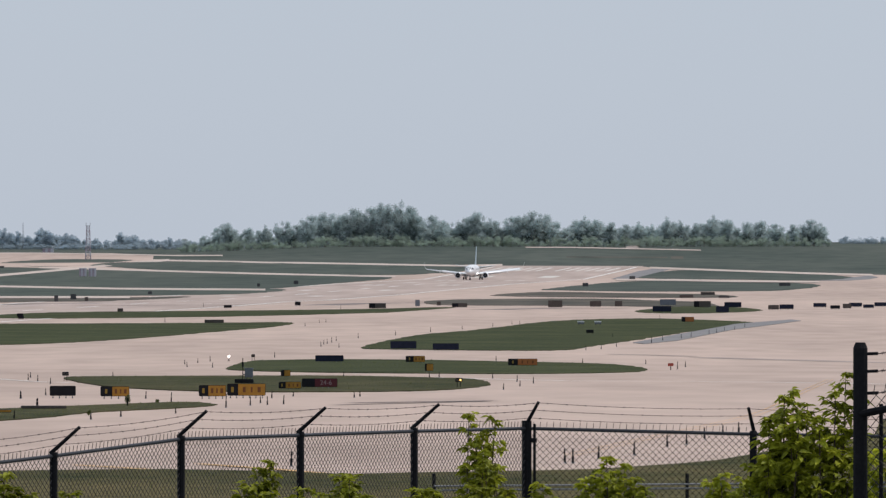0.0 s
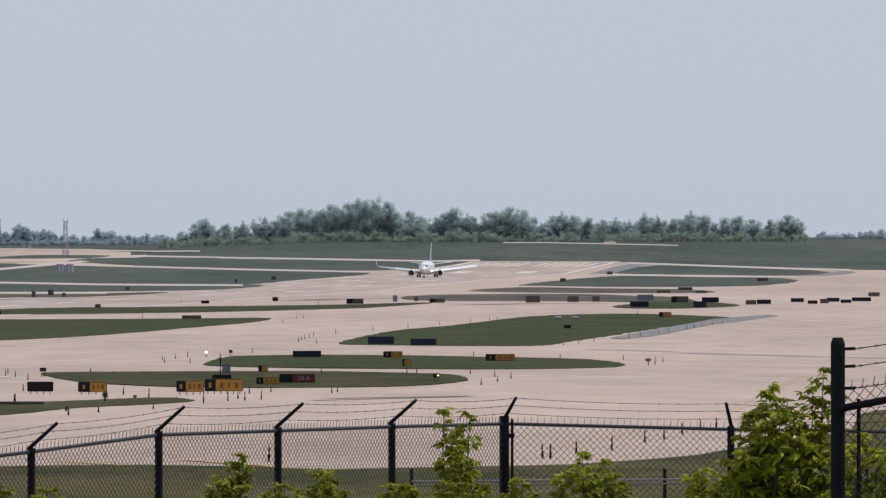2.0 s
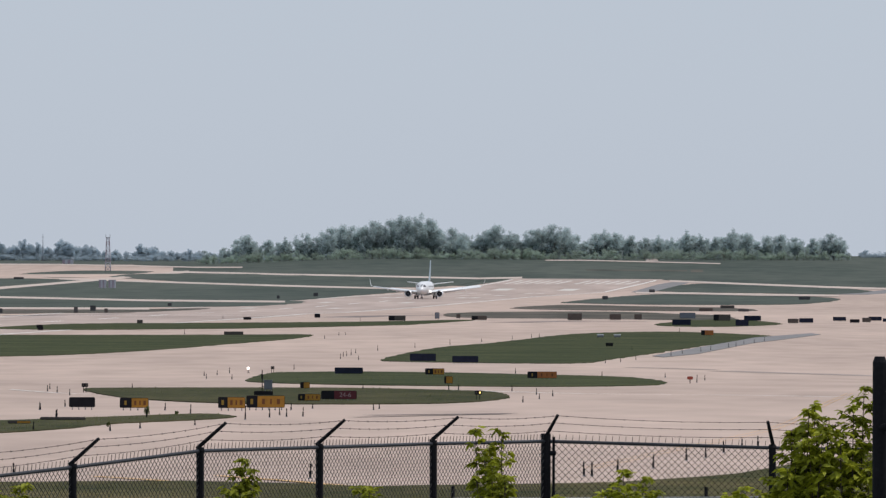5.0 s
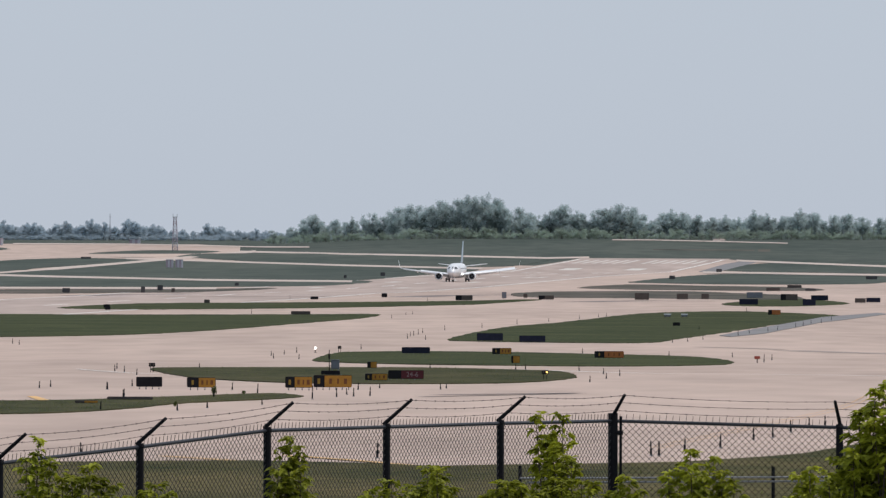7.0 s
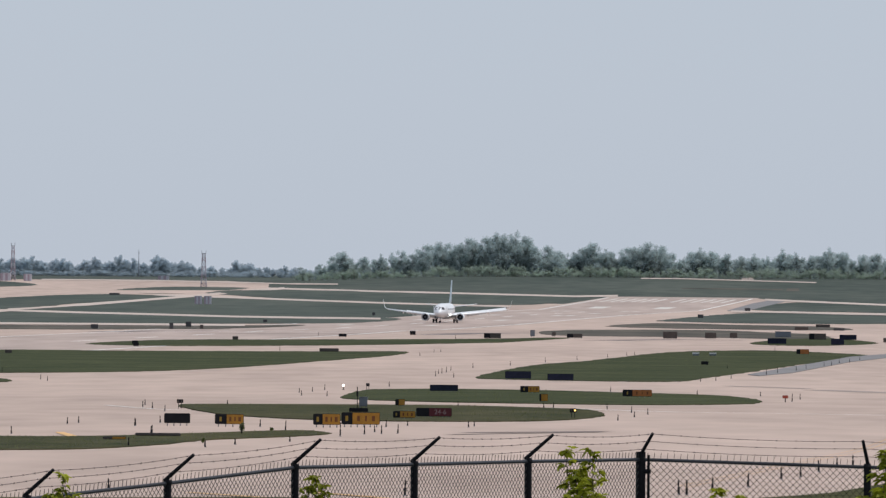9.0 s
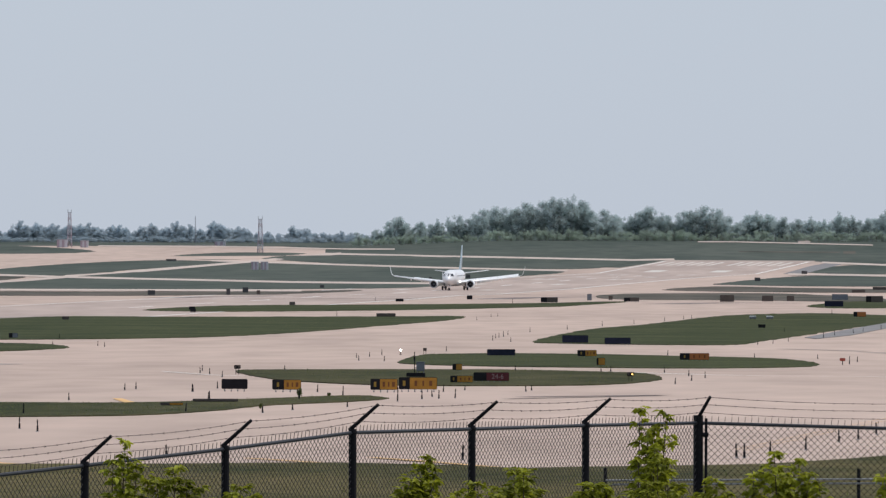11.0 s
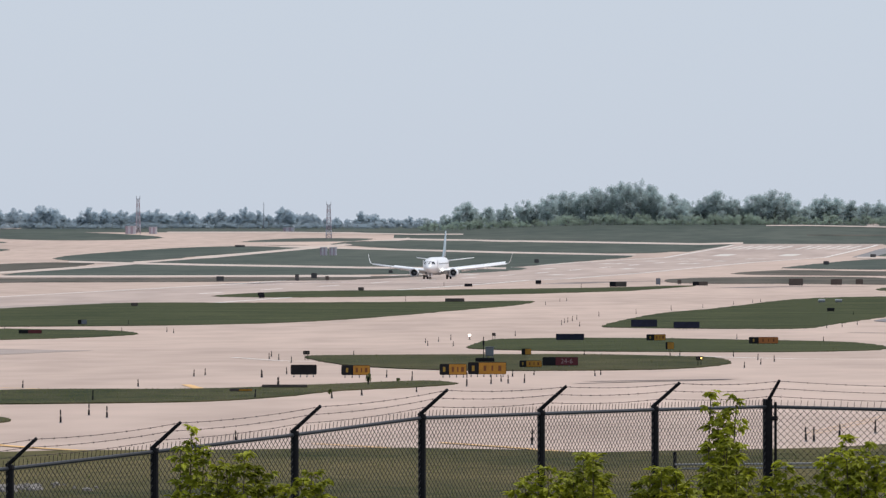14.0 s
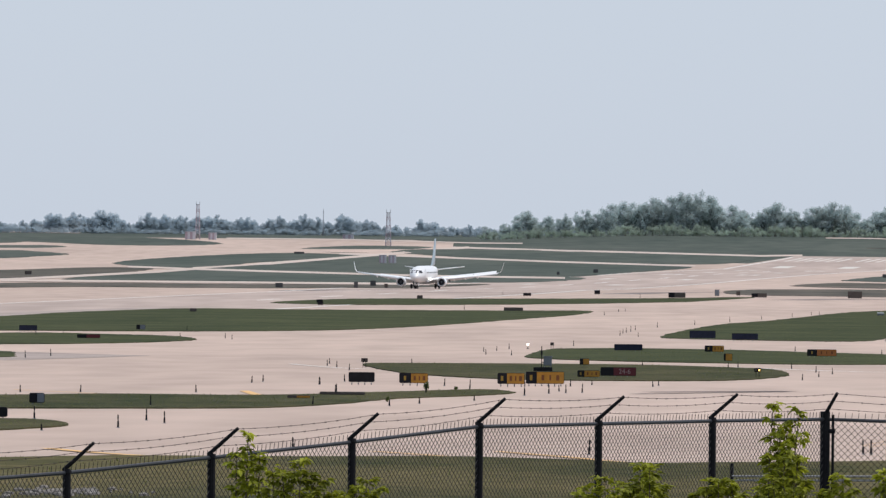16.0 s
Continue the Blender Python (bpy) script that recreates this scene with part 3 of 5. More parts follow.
def build_airliner():
    jet = thing("airliner", pose(0, 0, 0), "white twin-engine jet airliner rolling on the runway", "airplane")
    bm = bmesh.new()
    body = [(-19.6, 0.05, 0.05, 2.75), (-19.3, 0.42, 0.40, 2.78), (-18.6, 0.85, 0.80, 2.88), (-17.6, 1.22, 1.22, 3.05), (-16.4, 1.55, 1.62, 3.22),
            (-14.8, 1.80, 1.92, 3.35), (-12.5, 1.88, 2.0, 3.4), (6.5, 1.88, 2.0, 3.4), (10, 1.72, 1.78, 3.6), (13.5, 1.28, 1.32, 4.0), (16.5, 0.75, 0.8, 4.4), (18.6, 0.3, 0.35, 4.7)]
    ring_loft(bm, [oval(*b) for b in body])
    fus = part("fuselage", bm, SKIN, jet, "glossy white fuselage", True)
    bm = bmesh.new()
    ring_loft(bm, [oval(y, rx, rz, cz) for y, rx, rz, cz in ((-7.5, 0.3, 0.2, 1.75), (-6, 1.6, 0.55, 1.75), (-3, 2.05, 0.75, 1.8), (2.5, 2.05, 0.75, 1.8), (4.5, 1.4, 0.5, 1.85), (6.2, 0.3, 0.15, 1.95))])
    part("belly_fairing", bm, BELLY, jet, "grey belly fairing", True)
    # cockpit panes in a band round the nose, set on the skin
    ys, rxs, rzs, czs = ([b[k] for b in body] for k in range(4))

    def skin(angle, z, out):
        t = 0.05
        while t < 4:
            x, y = t * math.sin(angle), -16.1 - t * math.cos(angle)
            rx, rz, cz = (float(np.interp(y, ys, r)) for r in (rxs, rzs, czs))
            if y < -19.5 or (x / rx) ** 2 + ((z - cz) / rz) ** 2 > 1:
                break
            t += 0.02
        t += out
        return (t * math.sin(angle), -16.1 - t * math.cos(angle), z)

    for k in range(-3, 3):
        a0, a1 = radians((k + 0.06) * 24), radians((k + 0.94) * 24)
        ztop = 4.42 if k in (-1, 0) else 4.36
        bm = bmesh.new()
        ring = [[bm.verts.new(skin(a, z, o)) for a, z in ((a0, 3.74), (a1, 3.74), (a1, ztop), (a0, ztop))] for o in (0.05, -0.06)]
        bm.faces.new(ring[0])
        bm.faces.new(ring[1][::-1])
        for q in range(4):
            bm.faces.new((ring[0][q], ring[1][q], ring[1][(q + 1) % 4], ring[0][(q + 1) % 4]))
        bmesh.ops.recalc_face_normals(bm, faces=bm.faces[:])
        part("cockpit_window", bm, GLASS_DARK, fus, "dark cockpit pane")
    # cabin windows and doors
    win = bpy.data.meshes.new("cabin_window")
    bm = bmesh.new()
    box(bm, -0.012, -0.12, -0.17, 0.012, 0.12, 0.17, 0.008)
    bm.to_mesh(win)
    bm.free()
    win.materials.append(WINDOW_GREY)
    for s in (-1, 1):
        for k in range(42):
            w = new("cabin_window", win)
            w.parent = fus
            w.location = (s * 1.865, -12.2 + 0.5 * k, 3.85)
        for y in (-14.3, 8.8):
            bm = bmesh.new()
            x = 1.815 if y < 0 else 1.77
            box(bm, s * x - 0.03, y - 0.43, 2.9, s * x + 0.03, y + 0.43, 4.7, 0.02)
            part("cabin_door", bm, SKIN, fus)
    for s in (-1, 1):
        bm = bmesh.new()
        secs = [(1.2, -6.2, 8.6, 1.0, 2.0), (1.9, -5.6, 7.9, 0.95, 2.08), (5.4, -3.1, 5.4, 0.6, 2.45), (11.0, 0.7, 3.1, 0.36, 3.05), (16.6, 4.5, 1.65, 0.2, 3.75)]
        ring_loft(bm, [aerofoil(l, c * 0.80, t, (s * x, z)) for x, l, c, t, z in secs])
        wing = part("wing", bm, WINGGREY, jet, "light grey swept wing", True)
        bm = bmesh.new()
        ring_loft(bm, [aerofoil(l - 0.12, 0.45 + c * 0.07, t * 1.1, (s * x, z - 0.14)) for x, l, c, t, z in secs[2:]])
        part("leading_edge_slat", bm, SKIN, wing, "bright leading edge slat")
        for x0, x1 in ((2.1, 5.2), (5.7, 11.2)):
            bm = bmesh.new()
            q = []
            for x in (x0, x1):
                l, c, z = np.interp(x, [a[0] for a in secs], [a[1] for a in secs]), np.interp(x, [a[0] for a in secs], [a[2] for a in secs]), np.interp(x, [a[0] for a in secs], [a[4] for a in secs])
                y = l + c * 0.78
                q.append([(s * x, y, z - 0.02), (s * x, y + 0.25 * c * 0.85, z - 0.28 * c * 0.42), (s * x, y + 0.22 * c * 0.85, z - 0.28 * c * 0.5), (s * x, y - 0.05, z - 0.2)])
            ring_loft(bm, q)
            part("flap", bm, WINGGREY, wing, "lowered grey trailing flap")
        # one wing's panels raised higher and run outboard to imitate its bright glint
        up = 0.62 if s > 0 else 0.36
        for x0, x1 in ((2.4, 5.3), (5.34, 7.35), (7.39, 9.15), (9.19, 11.05)) + (((11.1, 16.2),) if s > 0 else ()):
            bm = bmesh.new()
            q = []
            for x in (x0, x1):
                l, c, z = np.interp(x, [a[0] for a in secs], [a[1] for a in secs]), np.interp(x, [a[0] for a in secs], [a[2] for a in secs]), np.interp(x, [a[0] for a in secs], [a[4] for a in secs])
                y = l + c * 0.60
                q.append([(s * x, y, z + 0.10), (s * x, y + 0.95, z + up), (s * x, y + 0.98, z + up - 0.04), (s * x, y + 0.04, z + 0.04)])
            ring_loft(bm, q)
            part("spoiler", bm, SKIN, wing, "raised white spoiler panel, taller where the wing glints")
        for x in (6.6, 9.2, 12.0):
            l, c, z = np.interp(x, [a[0] for a in secs], [a[1] for a in secs]), np.interp(x, [a[0] for a in secs], [a[2] for a in secs]), np.interp(x, [a[0] for a in secs], [a[4] for a in secs])
            bm = bmesh.new()
            ring_loft(bm, [[(s * x + p[0], p[1], p[2]) for p in oval(y, r, r * 1.3, z - 0.32 - d, 10)] for y, r, d in ((l + c * 0.4, 0.03, 0), (l + c * 0.6, 0.17, 0.05), (l + c * 0.95, 0.16, 0.2), (l + c * 1.2, 0.03, 0.4))])
            part("flap_fairing", bm, WINGGREY, wing)
        bm = bmesh.new()
        ring_loft(bm, [aerofoil(4.5, 1.5, 0.16, (s * 16.55, 3.72)), aerofoil(4.75, 1.4, 0.12, (s * 17.1, 3.9)), aerofoil(5.2, 1.2, 0.1, (s * 17.45, 4.45)), aerofoil(6.3, 0.55, 0.06, (s * 17.9, 6.2))])
        part("winglet", bm, SKIN, wing, "upturned white winglet", True)
        # engine with a hollow intake
        x, zc = s * 4.83, 1.62
        bm = bmesh.new()
        outer = [(-8.6, 0.86), (-8.75, 0.93), (-8.6, 1.02), (-8.0, 1.12), (-6.5, 1.14), (-5.0, 1.0), (-4.2, 0.84)]
        prof = [(-7.3, 0.80), (-8.2, 0.80)] + outer + [(-4.25, 0.78), (-5.0, 0.78)]
        ring_loft(bm, [[(x + p[0], p[1], p[2]) for p in oval(y, r, r * (0.96 if r > 0.9 else 1), zc, 24)] for y, r in prof], False)
        eng = part("engine", bm, SKIN, jet, "white engine nacelle", True)
        bm = bmesh.new()
        ring_loft(bm, [[(x + p[0], p[1], p[2]) for p in oval(y, r, r, zc, 24)] for y, r in ((-8.45, 0.845), (-8.72, 0.87), (-8.80, 0.94), (-8.72, 1.0), (-8.50, 1.05))], False)
        part("intake_lip", bm, BARE, eng, "polished metal intake lip", True)
        bm = bmesh.new()
        ring_loft(bm, [[(x + p[0], p[1], p[2]) for p in oval(y, r, r, zc, 24)] for y, r in ((-7.5, 0.80), (-7.4, 0.80))])
        part("fan", bm, FAN, eng, "dark engine fan disc")
        bm = bmesh.new()
        ring_loft(bm, [[(x + p[0], p[1], p[2]) for p in oval(y, r, r, zc, 14)] for y, r in ((-7.95, 0.03), (-7.7, 0.18), (-7.48, 0.28))])
        part("spinner", bm, GREYP, eng, "grey spinner cone", True)
        bm = bmesh.new()
        ring_loft(bm, [[(x + p[0], p[1], p[2]) for p in oval(y, r, r, zc, 18)] for y, r in ((-4.6, 0.6), (-3.6, 0.42), (-2.8, 0.3))])
        part("exhaust_cone", bm, BARE, eng, "", True)
        bm = bmesh.new()
        ring_loft(bm, [aerofoil(-7.6, 6.0, 0.34, (x, zc + 0.9), "z"), aerofoil(-5.0, 4.5, 0.30, (x, 2.55), "z")])
        part("pylon", bm, SKIN, eng)
        # tailplane
        bm = bmesh.new()
        ring_loft(bm, [aerofoil(12.6, 3.9, 0.44, (s * 0.6, 4.35)), aerofoil(17.0, 1.4, 0.2, (s * 7.15, 5.15))])
        part("tailplane", bm, WINGGREY, jet, "light grey horizontal tail", True)
        # main gear
        bm = bmesh.new()
        tube(bm, (s * 2.86, 0, 0.55), (s * 2.75, -0.1, 2.1), 0.13)
        tube(bm, (s * 2.86, 0, 0.6), (s * 1.5, 0, 1.6), 0.07)
        tube(bm, (s * 2.4, 0, 0.56), (s * 3.3, 0, 0.56), 0.09)
        gear = part("main_gear", bm, GREYP, jet, "grey main landing gear leg")
        for dx in (-0.43, 0.43):
            bm = bmesh.new()
            cx = s * 2.86 + dx
            ring_loft(bm, [[(cx + w, r * math.cos(k * math.pi / 10), 0.56 + r * math.sin(k * math.pi / 10)) for k in range(20)] for w, r in ((-0.2, 0.32), (-0.2, 0.48), (-0.12, 0.555), (0.12, 0.555), (0.2, 0.48), (0.2, 0.32))])
            part("tyre", bm, TYRE, gear, "black main wheel tyre")
    bm = bmesh.new()
    tube(bm, (0, -15.6, 0.4), (0, -15.5, 2.0), 0.09)
    tube(bm, (0, -15.6, 0.7), (0, -14.4, 1.7), 0.06)
    tube(bm, (-0.25, -15.6, 0.35), (0.25, -15.6, 0.35), 0.06)
    gear = part("nose_gear", bm, GREYP, jet, "grey nose landing gear leg")
    for dx in (-0.2, 0.2):
        bm = bmesh.new()
        ring_loft(bm, [[(dx + w, -15.6 + r * math.cos(k * math.pi / 8), 0.34 + r * math.sin(k * math.pi / 8)) for k in range(16)] for w, r in ((-0.1, 0.2), (-0.1, 0.3), (-0.05, 0.34), (0.05, 0.34), (0.1, 0.3), (0.1, 0.2))])
        part("tyre", bm, TYRE, gear, "black nose wheel tyre")
    for s in (-1, 1):
        bm = bmesh.new()
        box(bm, s * 0.42 - 0.02, -16.6, 0.75, s * 0.42 + 0.02, -14.9, 1.5, 0.01)
        part("gear_door", bm, SKIN, gear)
    bm = bmesh.new()
    ring_loft(bm, [aerofoil(6.8, 5.0, 0.16, (0, 5.2), "z"), aerofoil(10.8, 7.3, 0.5, (0, 5.6), "z"), aerofoil(12.4, 6.0, 0.46, (0, 6.6), "z"), aerofoil(17.2, 2.7, 0.22, (0, 11.8), "z")])
    part("fin", bm, FINBLUE, jet, "pale blue patterned tail fin", True)
    # lit landing lights at the wing roots, oversized to brighten the right wing
    for x, y, z, r in ((-1.95, -5.75, 2.25, 0.2), (1.95, -5.75, 2.25, 0.26)):
        bm = bmesh.new()
        bmesh.ops.create_uvsphere(bm, u_segments=10, v_segments=6, radius=r, matrix=Matrix.Translation((x, y, z)))
        part("landing_light", bm, WHITE_LAMP, jet, "lit landing light at the wing root")
    return jet


airliner = build_airliner()


# ---- perimeter fence ----
def strand_of(bm, a, b, r=0.003, barb=0.24, sag=0.03):
    a, b = Vector(a), Vector(b)
    n = max(4, int((b - a).length / 0.5))
    p = [a.lerp(b, k / n) - Vector((0, 0, sag * 4 * (k / n) * (1 - k / n))) for k in range(n + 1)]
    for u, v in zip(p, p[1:]):
        tube(bm, u, v, r, n=4)
    m = int((b - a).length / barb)
    for k in range(m):
        t = (k + 0.5) / m
        c = a.lerp(b, t) - Vector((0, 0, sag * 4 * t * (1 - t)))
        tube(bm, c + Vector((0.006, 0.0, 0.012)), c - Vector((0.006, 0.0, 0.012)), 0.0022, n=3)
        tube(bm, c + Vector((-0.010, 0.01, 0.007)), c - Vector((-0.010, 0.01, 0.007)), 0.0022, n=3)


def link_mesh(a, b, height, pitch=0.085, r=0.0036, spikes=0.09):
    """Woven diagonal wires between two rail points a and b, hanging down by height, with twisted ends on top."""
    a, b = Vector(a), Vector(b)
    L = (b - a).length
    d = (b - a) / L
    verts, faces = [], []
    nrm = Vector((d.y, -d.x, 0)).normalized()

    def wire(p, q, off):
        ax = (q - p).normalized()
        s1 = ax.cross(nrm).normalized() * r
        s2 = nrm * r
        k = len(verts)
        for e in (p, q):
            for o in (s1 + s2 * 0.2, -s1 * 0.5 + s2, -s1 * 0.5 - s2):
                verts.append(e + o + nrm * off)
        for i in range(3):
            faces.append((k + i, k + (i + 1) % 3, k + 3 + (i + 1) % 3, k + 3 + i))

    k = -height
    while k < L:
        for rise, off in ((1, 0.003), (-1, -0.003)):
            u0, u1 = max(k, 0), min(k + height, L)
            if u1 - u0 > 0.02:
                w0, w1 = (u0 - k), (u1 - k)
                z0, z1 = (-height + w0, -height + w1) if rise > 0 else (-w0, -w1)
                wire(a + d * u0 + Vector((0, 0, z0)), a + d * u1 + Vector((0, 0, z1)), off)
        if 0 < k < L:
            wire(a + d * k + Vector((0, 0, -0.02)), a + d * k + Vector((0.012, 0, spikes)), 0)
        k += pitch
    return verts, faces


FENCE = [(-8.87, 97.8, 12.72), (-7.48, 100.2, 12.79), (-6.02, 102.7, 12.91), (-4.53, 105.2, 13.04), (-3.12, 107.7, 13.18), (-1.74, 110.3, 13.17), (-0.36, 113, 13.16), (1.07, 115.6, 13.14), (3.96, 115.4, 13.07), (6.16, 115.2, 13.04)]
HIGH = 2.13
fence = thing("perimeter_fence", pose(0, 0, 0), "dark chain-link security fence with barbed wire arms", "fence")
tips = []
for i, (x, y, z) in enumerate(FENCE):
    heavy = i == 7
    bm = bmesh.new()
    tube(bm, (x, y, land(x, y) - 0.2), (x, y, z + (0.10 if heavy else 0.02)), 0.062 if heavy else 0.046, n=12)
    tube(bm, (x, y, z + 0.0), (x, y, z + 0.045), 0.06, 0.04, n=12)
    post = part("post", bm, POSTM, fence, "dark round steel post")
    lean = (0.31, -0.17) if i < 7 else ((0.15, -0.2) if i == 7 else (-0.07, -0.28))
    bm = bmesh.new()
    base, tip = Vector((x - lean[0] * 0.12, y, z + 0.03)), Vector((x + lean[0], y + lean[1], z + 0.34))
    tube(bm, base, tip, 0.026, 0.02, n=6)
    part("barb_arm", bm, POSTM, post, "slanting barbed wire arm")
    tips.append((base, tip))
for (a, b), (ta, tb) in zip(zip(FENCE, FENCE[1:]), zip(tips, tips[1:])):
    bm = bmesh.new()
    tube(bm, a, b, 0.022, n=8)
    part("top_rail", bm, GALV, fence, "grey tubular top rail")
    v, f = link_mesh(a, b, HIGH, 0.085, 0.0038)
    raw("mesh_panel", [tuple(p) for p in v], f, MESHM, fence, "woven chain-link panel")
    for q in (0.34, 0.67, 0.97):
        bm = bmesh.new()
        strand_of(bm, ta[0].lerp(ta[1], q), tb[0].lerp(tb[1], q))
        part("barbed_wire", bm, RUST, fence, "rusty barbed wire strand")
gx0, gy0, gz0 = FENCE[7]
bm = bmesh.new()
tube(bm, (gx0 + 0.10, gy0 - 0.02, gz0 - 2.0), (gx0 + 0.10, gy0 - 0.02, gz0 + 0.06), 0.018)
for dz in (-0.15, -0.75, -1.6):
    tube(bm, (gx0, gy0 - 0.02, gz0 + dz), (gx0 + 0.13, gy0 - 0.02, gz0 + dz), 0.03, n=8)
part("hinge_bar", bm, POSTM, fence, "dark hinge rod beside the corner post")

# nearer corner post with its own wires
cx, cy = 2.862, 62.0
ctop = 14.85
near_fence = thing("corner_fence", pose(cx, cy, 0), "heavy black corner post with barbed wire and rail", "fence")
bm = bmesh.new()
tube(bm, (0, 0, land(cx, cy) - 0.2), (0, 0, ctop - 0.02), 0.05, n=14)
tube(bm, (0, 0, ctop - 0.02), (0, 0, ctop + 0.02), 0.05, 0.035, n=14)
part("post", bm, POSTM, near_fence, "thick black steel post")
for dz in (-0.06, -0.18, -0.33):
    bm = bmesh.new()
    tube(bm, (0, 0, ctop + dz), (0.12, -0.02, ctop + dz + 0.005), 0.011, n=6)
    part("wire_bracket", bm, POSTM, near_fence)
    bm = bmesh.new()
    strand_of(bm, (0.1, -0.02, ctop + dz), (3.2, -1.6, ctop + dz + 0.55), 0.0035, 0.12, 0.02)
    part("barbed_wire", bm, RUST, near_fence, "rusty barbed wire strand")
bm = bmesh.new()
tube(bm, (0, -0.03, ctop - 0.47), (3.2, -1.6, ctop + 0.18), 0.026, n=8)
part("top_rail", bm, POSTM, near_fence, "dark top rail")
v, f = link_mesh((0.05, -0.03, ctop - 0.33), (3.2, -1.6, ctop + 0.30), 2.0, 0.085, 0.003, 0.05)
raw("mesh_panel", [tuple(p) for p in v], f, MESHM, near_fence, "woven chain-link panel")
bm = bmesh.new()
tube(bm, (0.14, -0.05, ctop - 2.2), (0.14, -0.05, ctop - 0.40), 0.014, n=8)
part("hinge_bar", bm, POSTM, near_fence)

# low pipe barrier beyond the fence
BY = 150.0
barrier = thing("pipe_barrier", pose(0, BY, 0), "low galvanised pipe barrier on the verge", "barrier")
for x in (-0.15, 4.05, 7.4):
    bm = bmesh.new()
    tube(bm, (x, 0, land(x, BY) - 0.1), (x, 0, 11.66), 0.03, n=8)
    part("post", bm, POSTM, barrier)
for z in (11.45, 11.38):
    bm = bmesh.new()
    tube(bm, (-0.15, -0.03, z), (7.4, -0.03, z + 0.06), 0.016, n=6)
    part("rail", bm, PIPE, barrier, "pale galvanised pipe rail")


# ---- airfield signs ----
FACE = {"black": BLACK, "navy": NAVY, "yellow": YELLOW, "red": RED, "orange": ORANGE, "brown": BROWN, "grey": GREYP}


def lettering(words, size, material, parent, at):
    cu = bpy.data.curves.new("lettering", "FONT")
    cu.body, cu.size, cu.extrude, cu.align_x, cu.align_y = words, size, 0.004, "CENTER", "CENTER"
    tmp = bpy.data.objects.new("lettering", cu)
    scene.collection.objects.link(tmp)
    me = bpy.data.meshes.new_from_object(tmp.evaluated_get(bpy.context.evaluated_depsgraph_get()))
    bpy.data.objects.remove(tmp)
    me.materials.clear()
    me.materials.append(material)
    ob = new("lettering", me)
    ob.parent = parent
    ob.matrix_basis = pose(*at, 90, 0, 0)
    return ob


def airfield_sign(x, y, w, h, segs, words):
    kinds = [k for f, k in segs]
    if len(kinds) == 1:
        label = {"black": "blank black back of an airfield sign", "navy": "faded navy back of an airfield sign", "brown": "grey-brown airfield sign on short legs", "grey": "grey steel airfield equipment cabinet on legs", "red": "dark red mandatory airfield sign", "yellow": "yellow airfield guidance sign"}[kinds[0]]
    else:
        label = "%s and %s airfield guidance sign on short legs" % (kinds[0], kinds[1])
    ob = thing("airfield_sign", pose(x, y, land(x, y) + 0.1, 0, 0, 0), label, "sign", "airfield guidance signs")
    leg = min(0.14, h * 0.16)
    # beyond 2040 m black signs take the haze-greyed colour
    shell = BROWN if kinds[0] == "brown" else HAZED_BLACK if y > 2040 else BLACK
    bm = bmesh.new()
    box(bm, -w / 2, -0.12, leg, w / 2, 0.12, h, 0.045)
    part("housing", bm, shell, ob)
    u = -w / 2
    for frac, k in segs:
        u1 = u + frac * w
        bm = bmesh.new()
        box(bm, u + 0.025, -0.135, leg + 0.03, u1 - 0.025, -0.11, h - 0.03, 0.006)
        # far black panels get the same haze-greyed copy
        face = part("face_panel", bm, HAZED_BLACK if k == "black" and y > 2040 else FACE[k], ob, "%s sign panel" % k)
        mid, tall, span = (leg + h) / 2, (h - leg), (u1 - u)
        if words == "bars":
            ink = INK if k in ("yellow", "orange") else GLYPH_Y
            n = 3 if k in ("yellow", "orange") else 1
            for j in range(n):
                c = u + span * (0.5 + (j - (n - 1) / 2) * 0.27)
                hh, hw = tall * 0.22, tall * (0.11, 0.075, 0.13)[j % 3]
                bm = bmesh.new()
                box(bm, c - hw, -0.142, mid - hh, c + hw, -0.134, mid + hh, 0.003)
                part("lettering_bar", bm, ink, face)
        elif words != "blank" and k == "red":
            lettering(words, tall * 0.78, GLYPH, face, ((u + u1) / 2, -0.137, mid))
        u = u1
    n = max(2, int(w / 0.45))
    for j in range(n):
        c = -w / 2 + w * (j + 0.5) / n
        bm = bmesh.new()
        tube(bm, (c, 0, -0.12), (c, 0, leg + 0.02), 0.028, n=8)
        tube(bm, (c, 0, -0.02), (c, 0, 0.02), 0.055, n=8)
        part("leg", bm, GREYP, ob)
    return ob


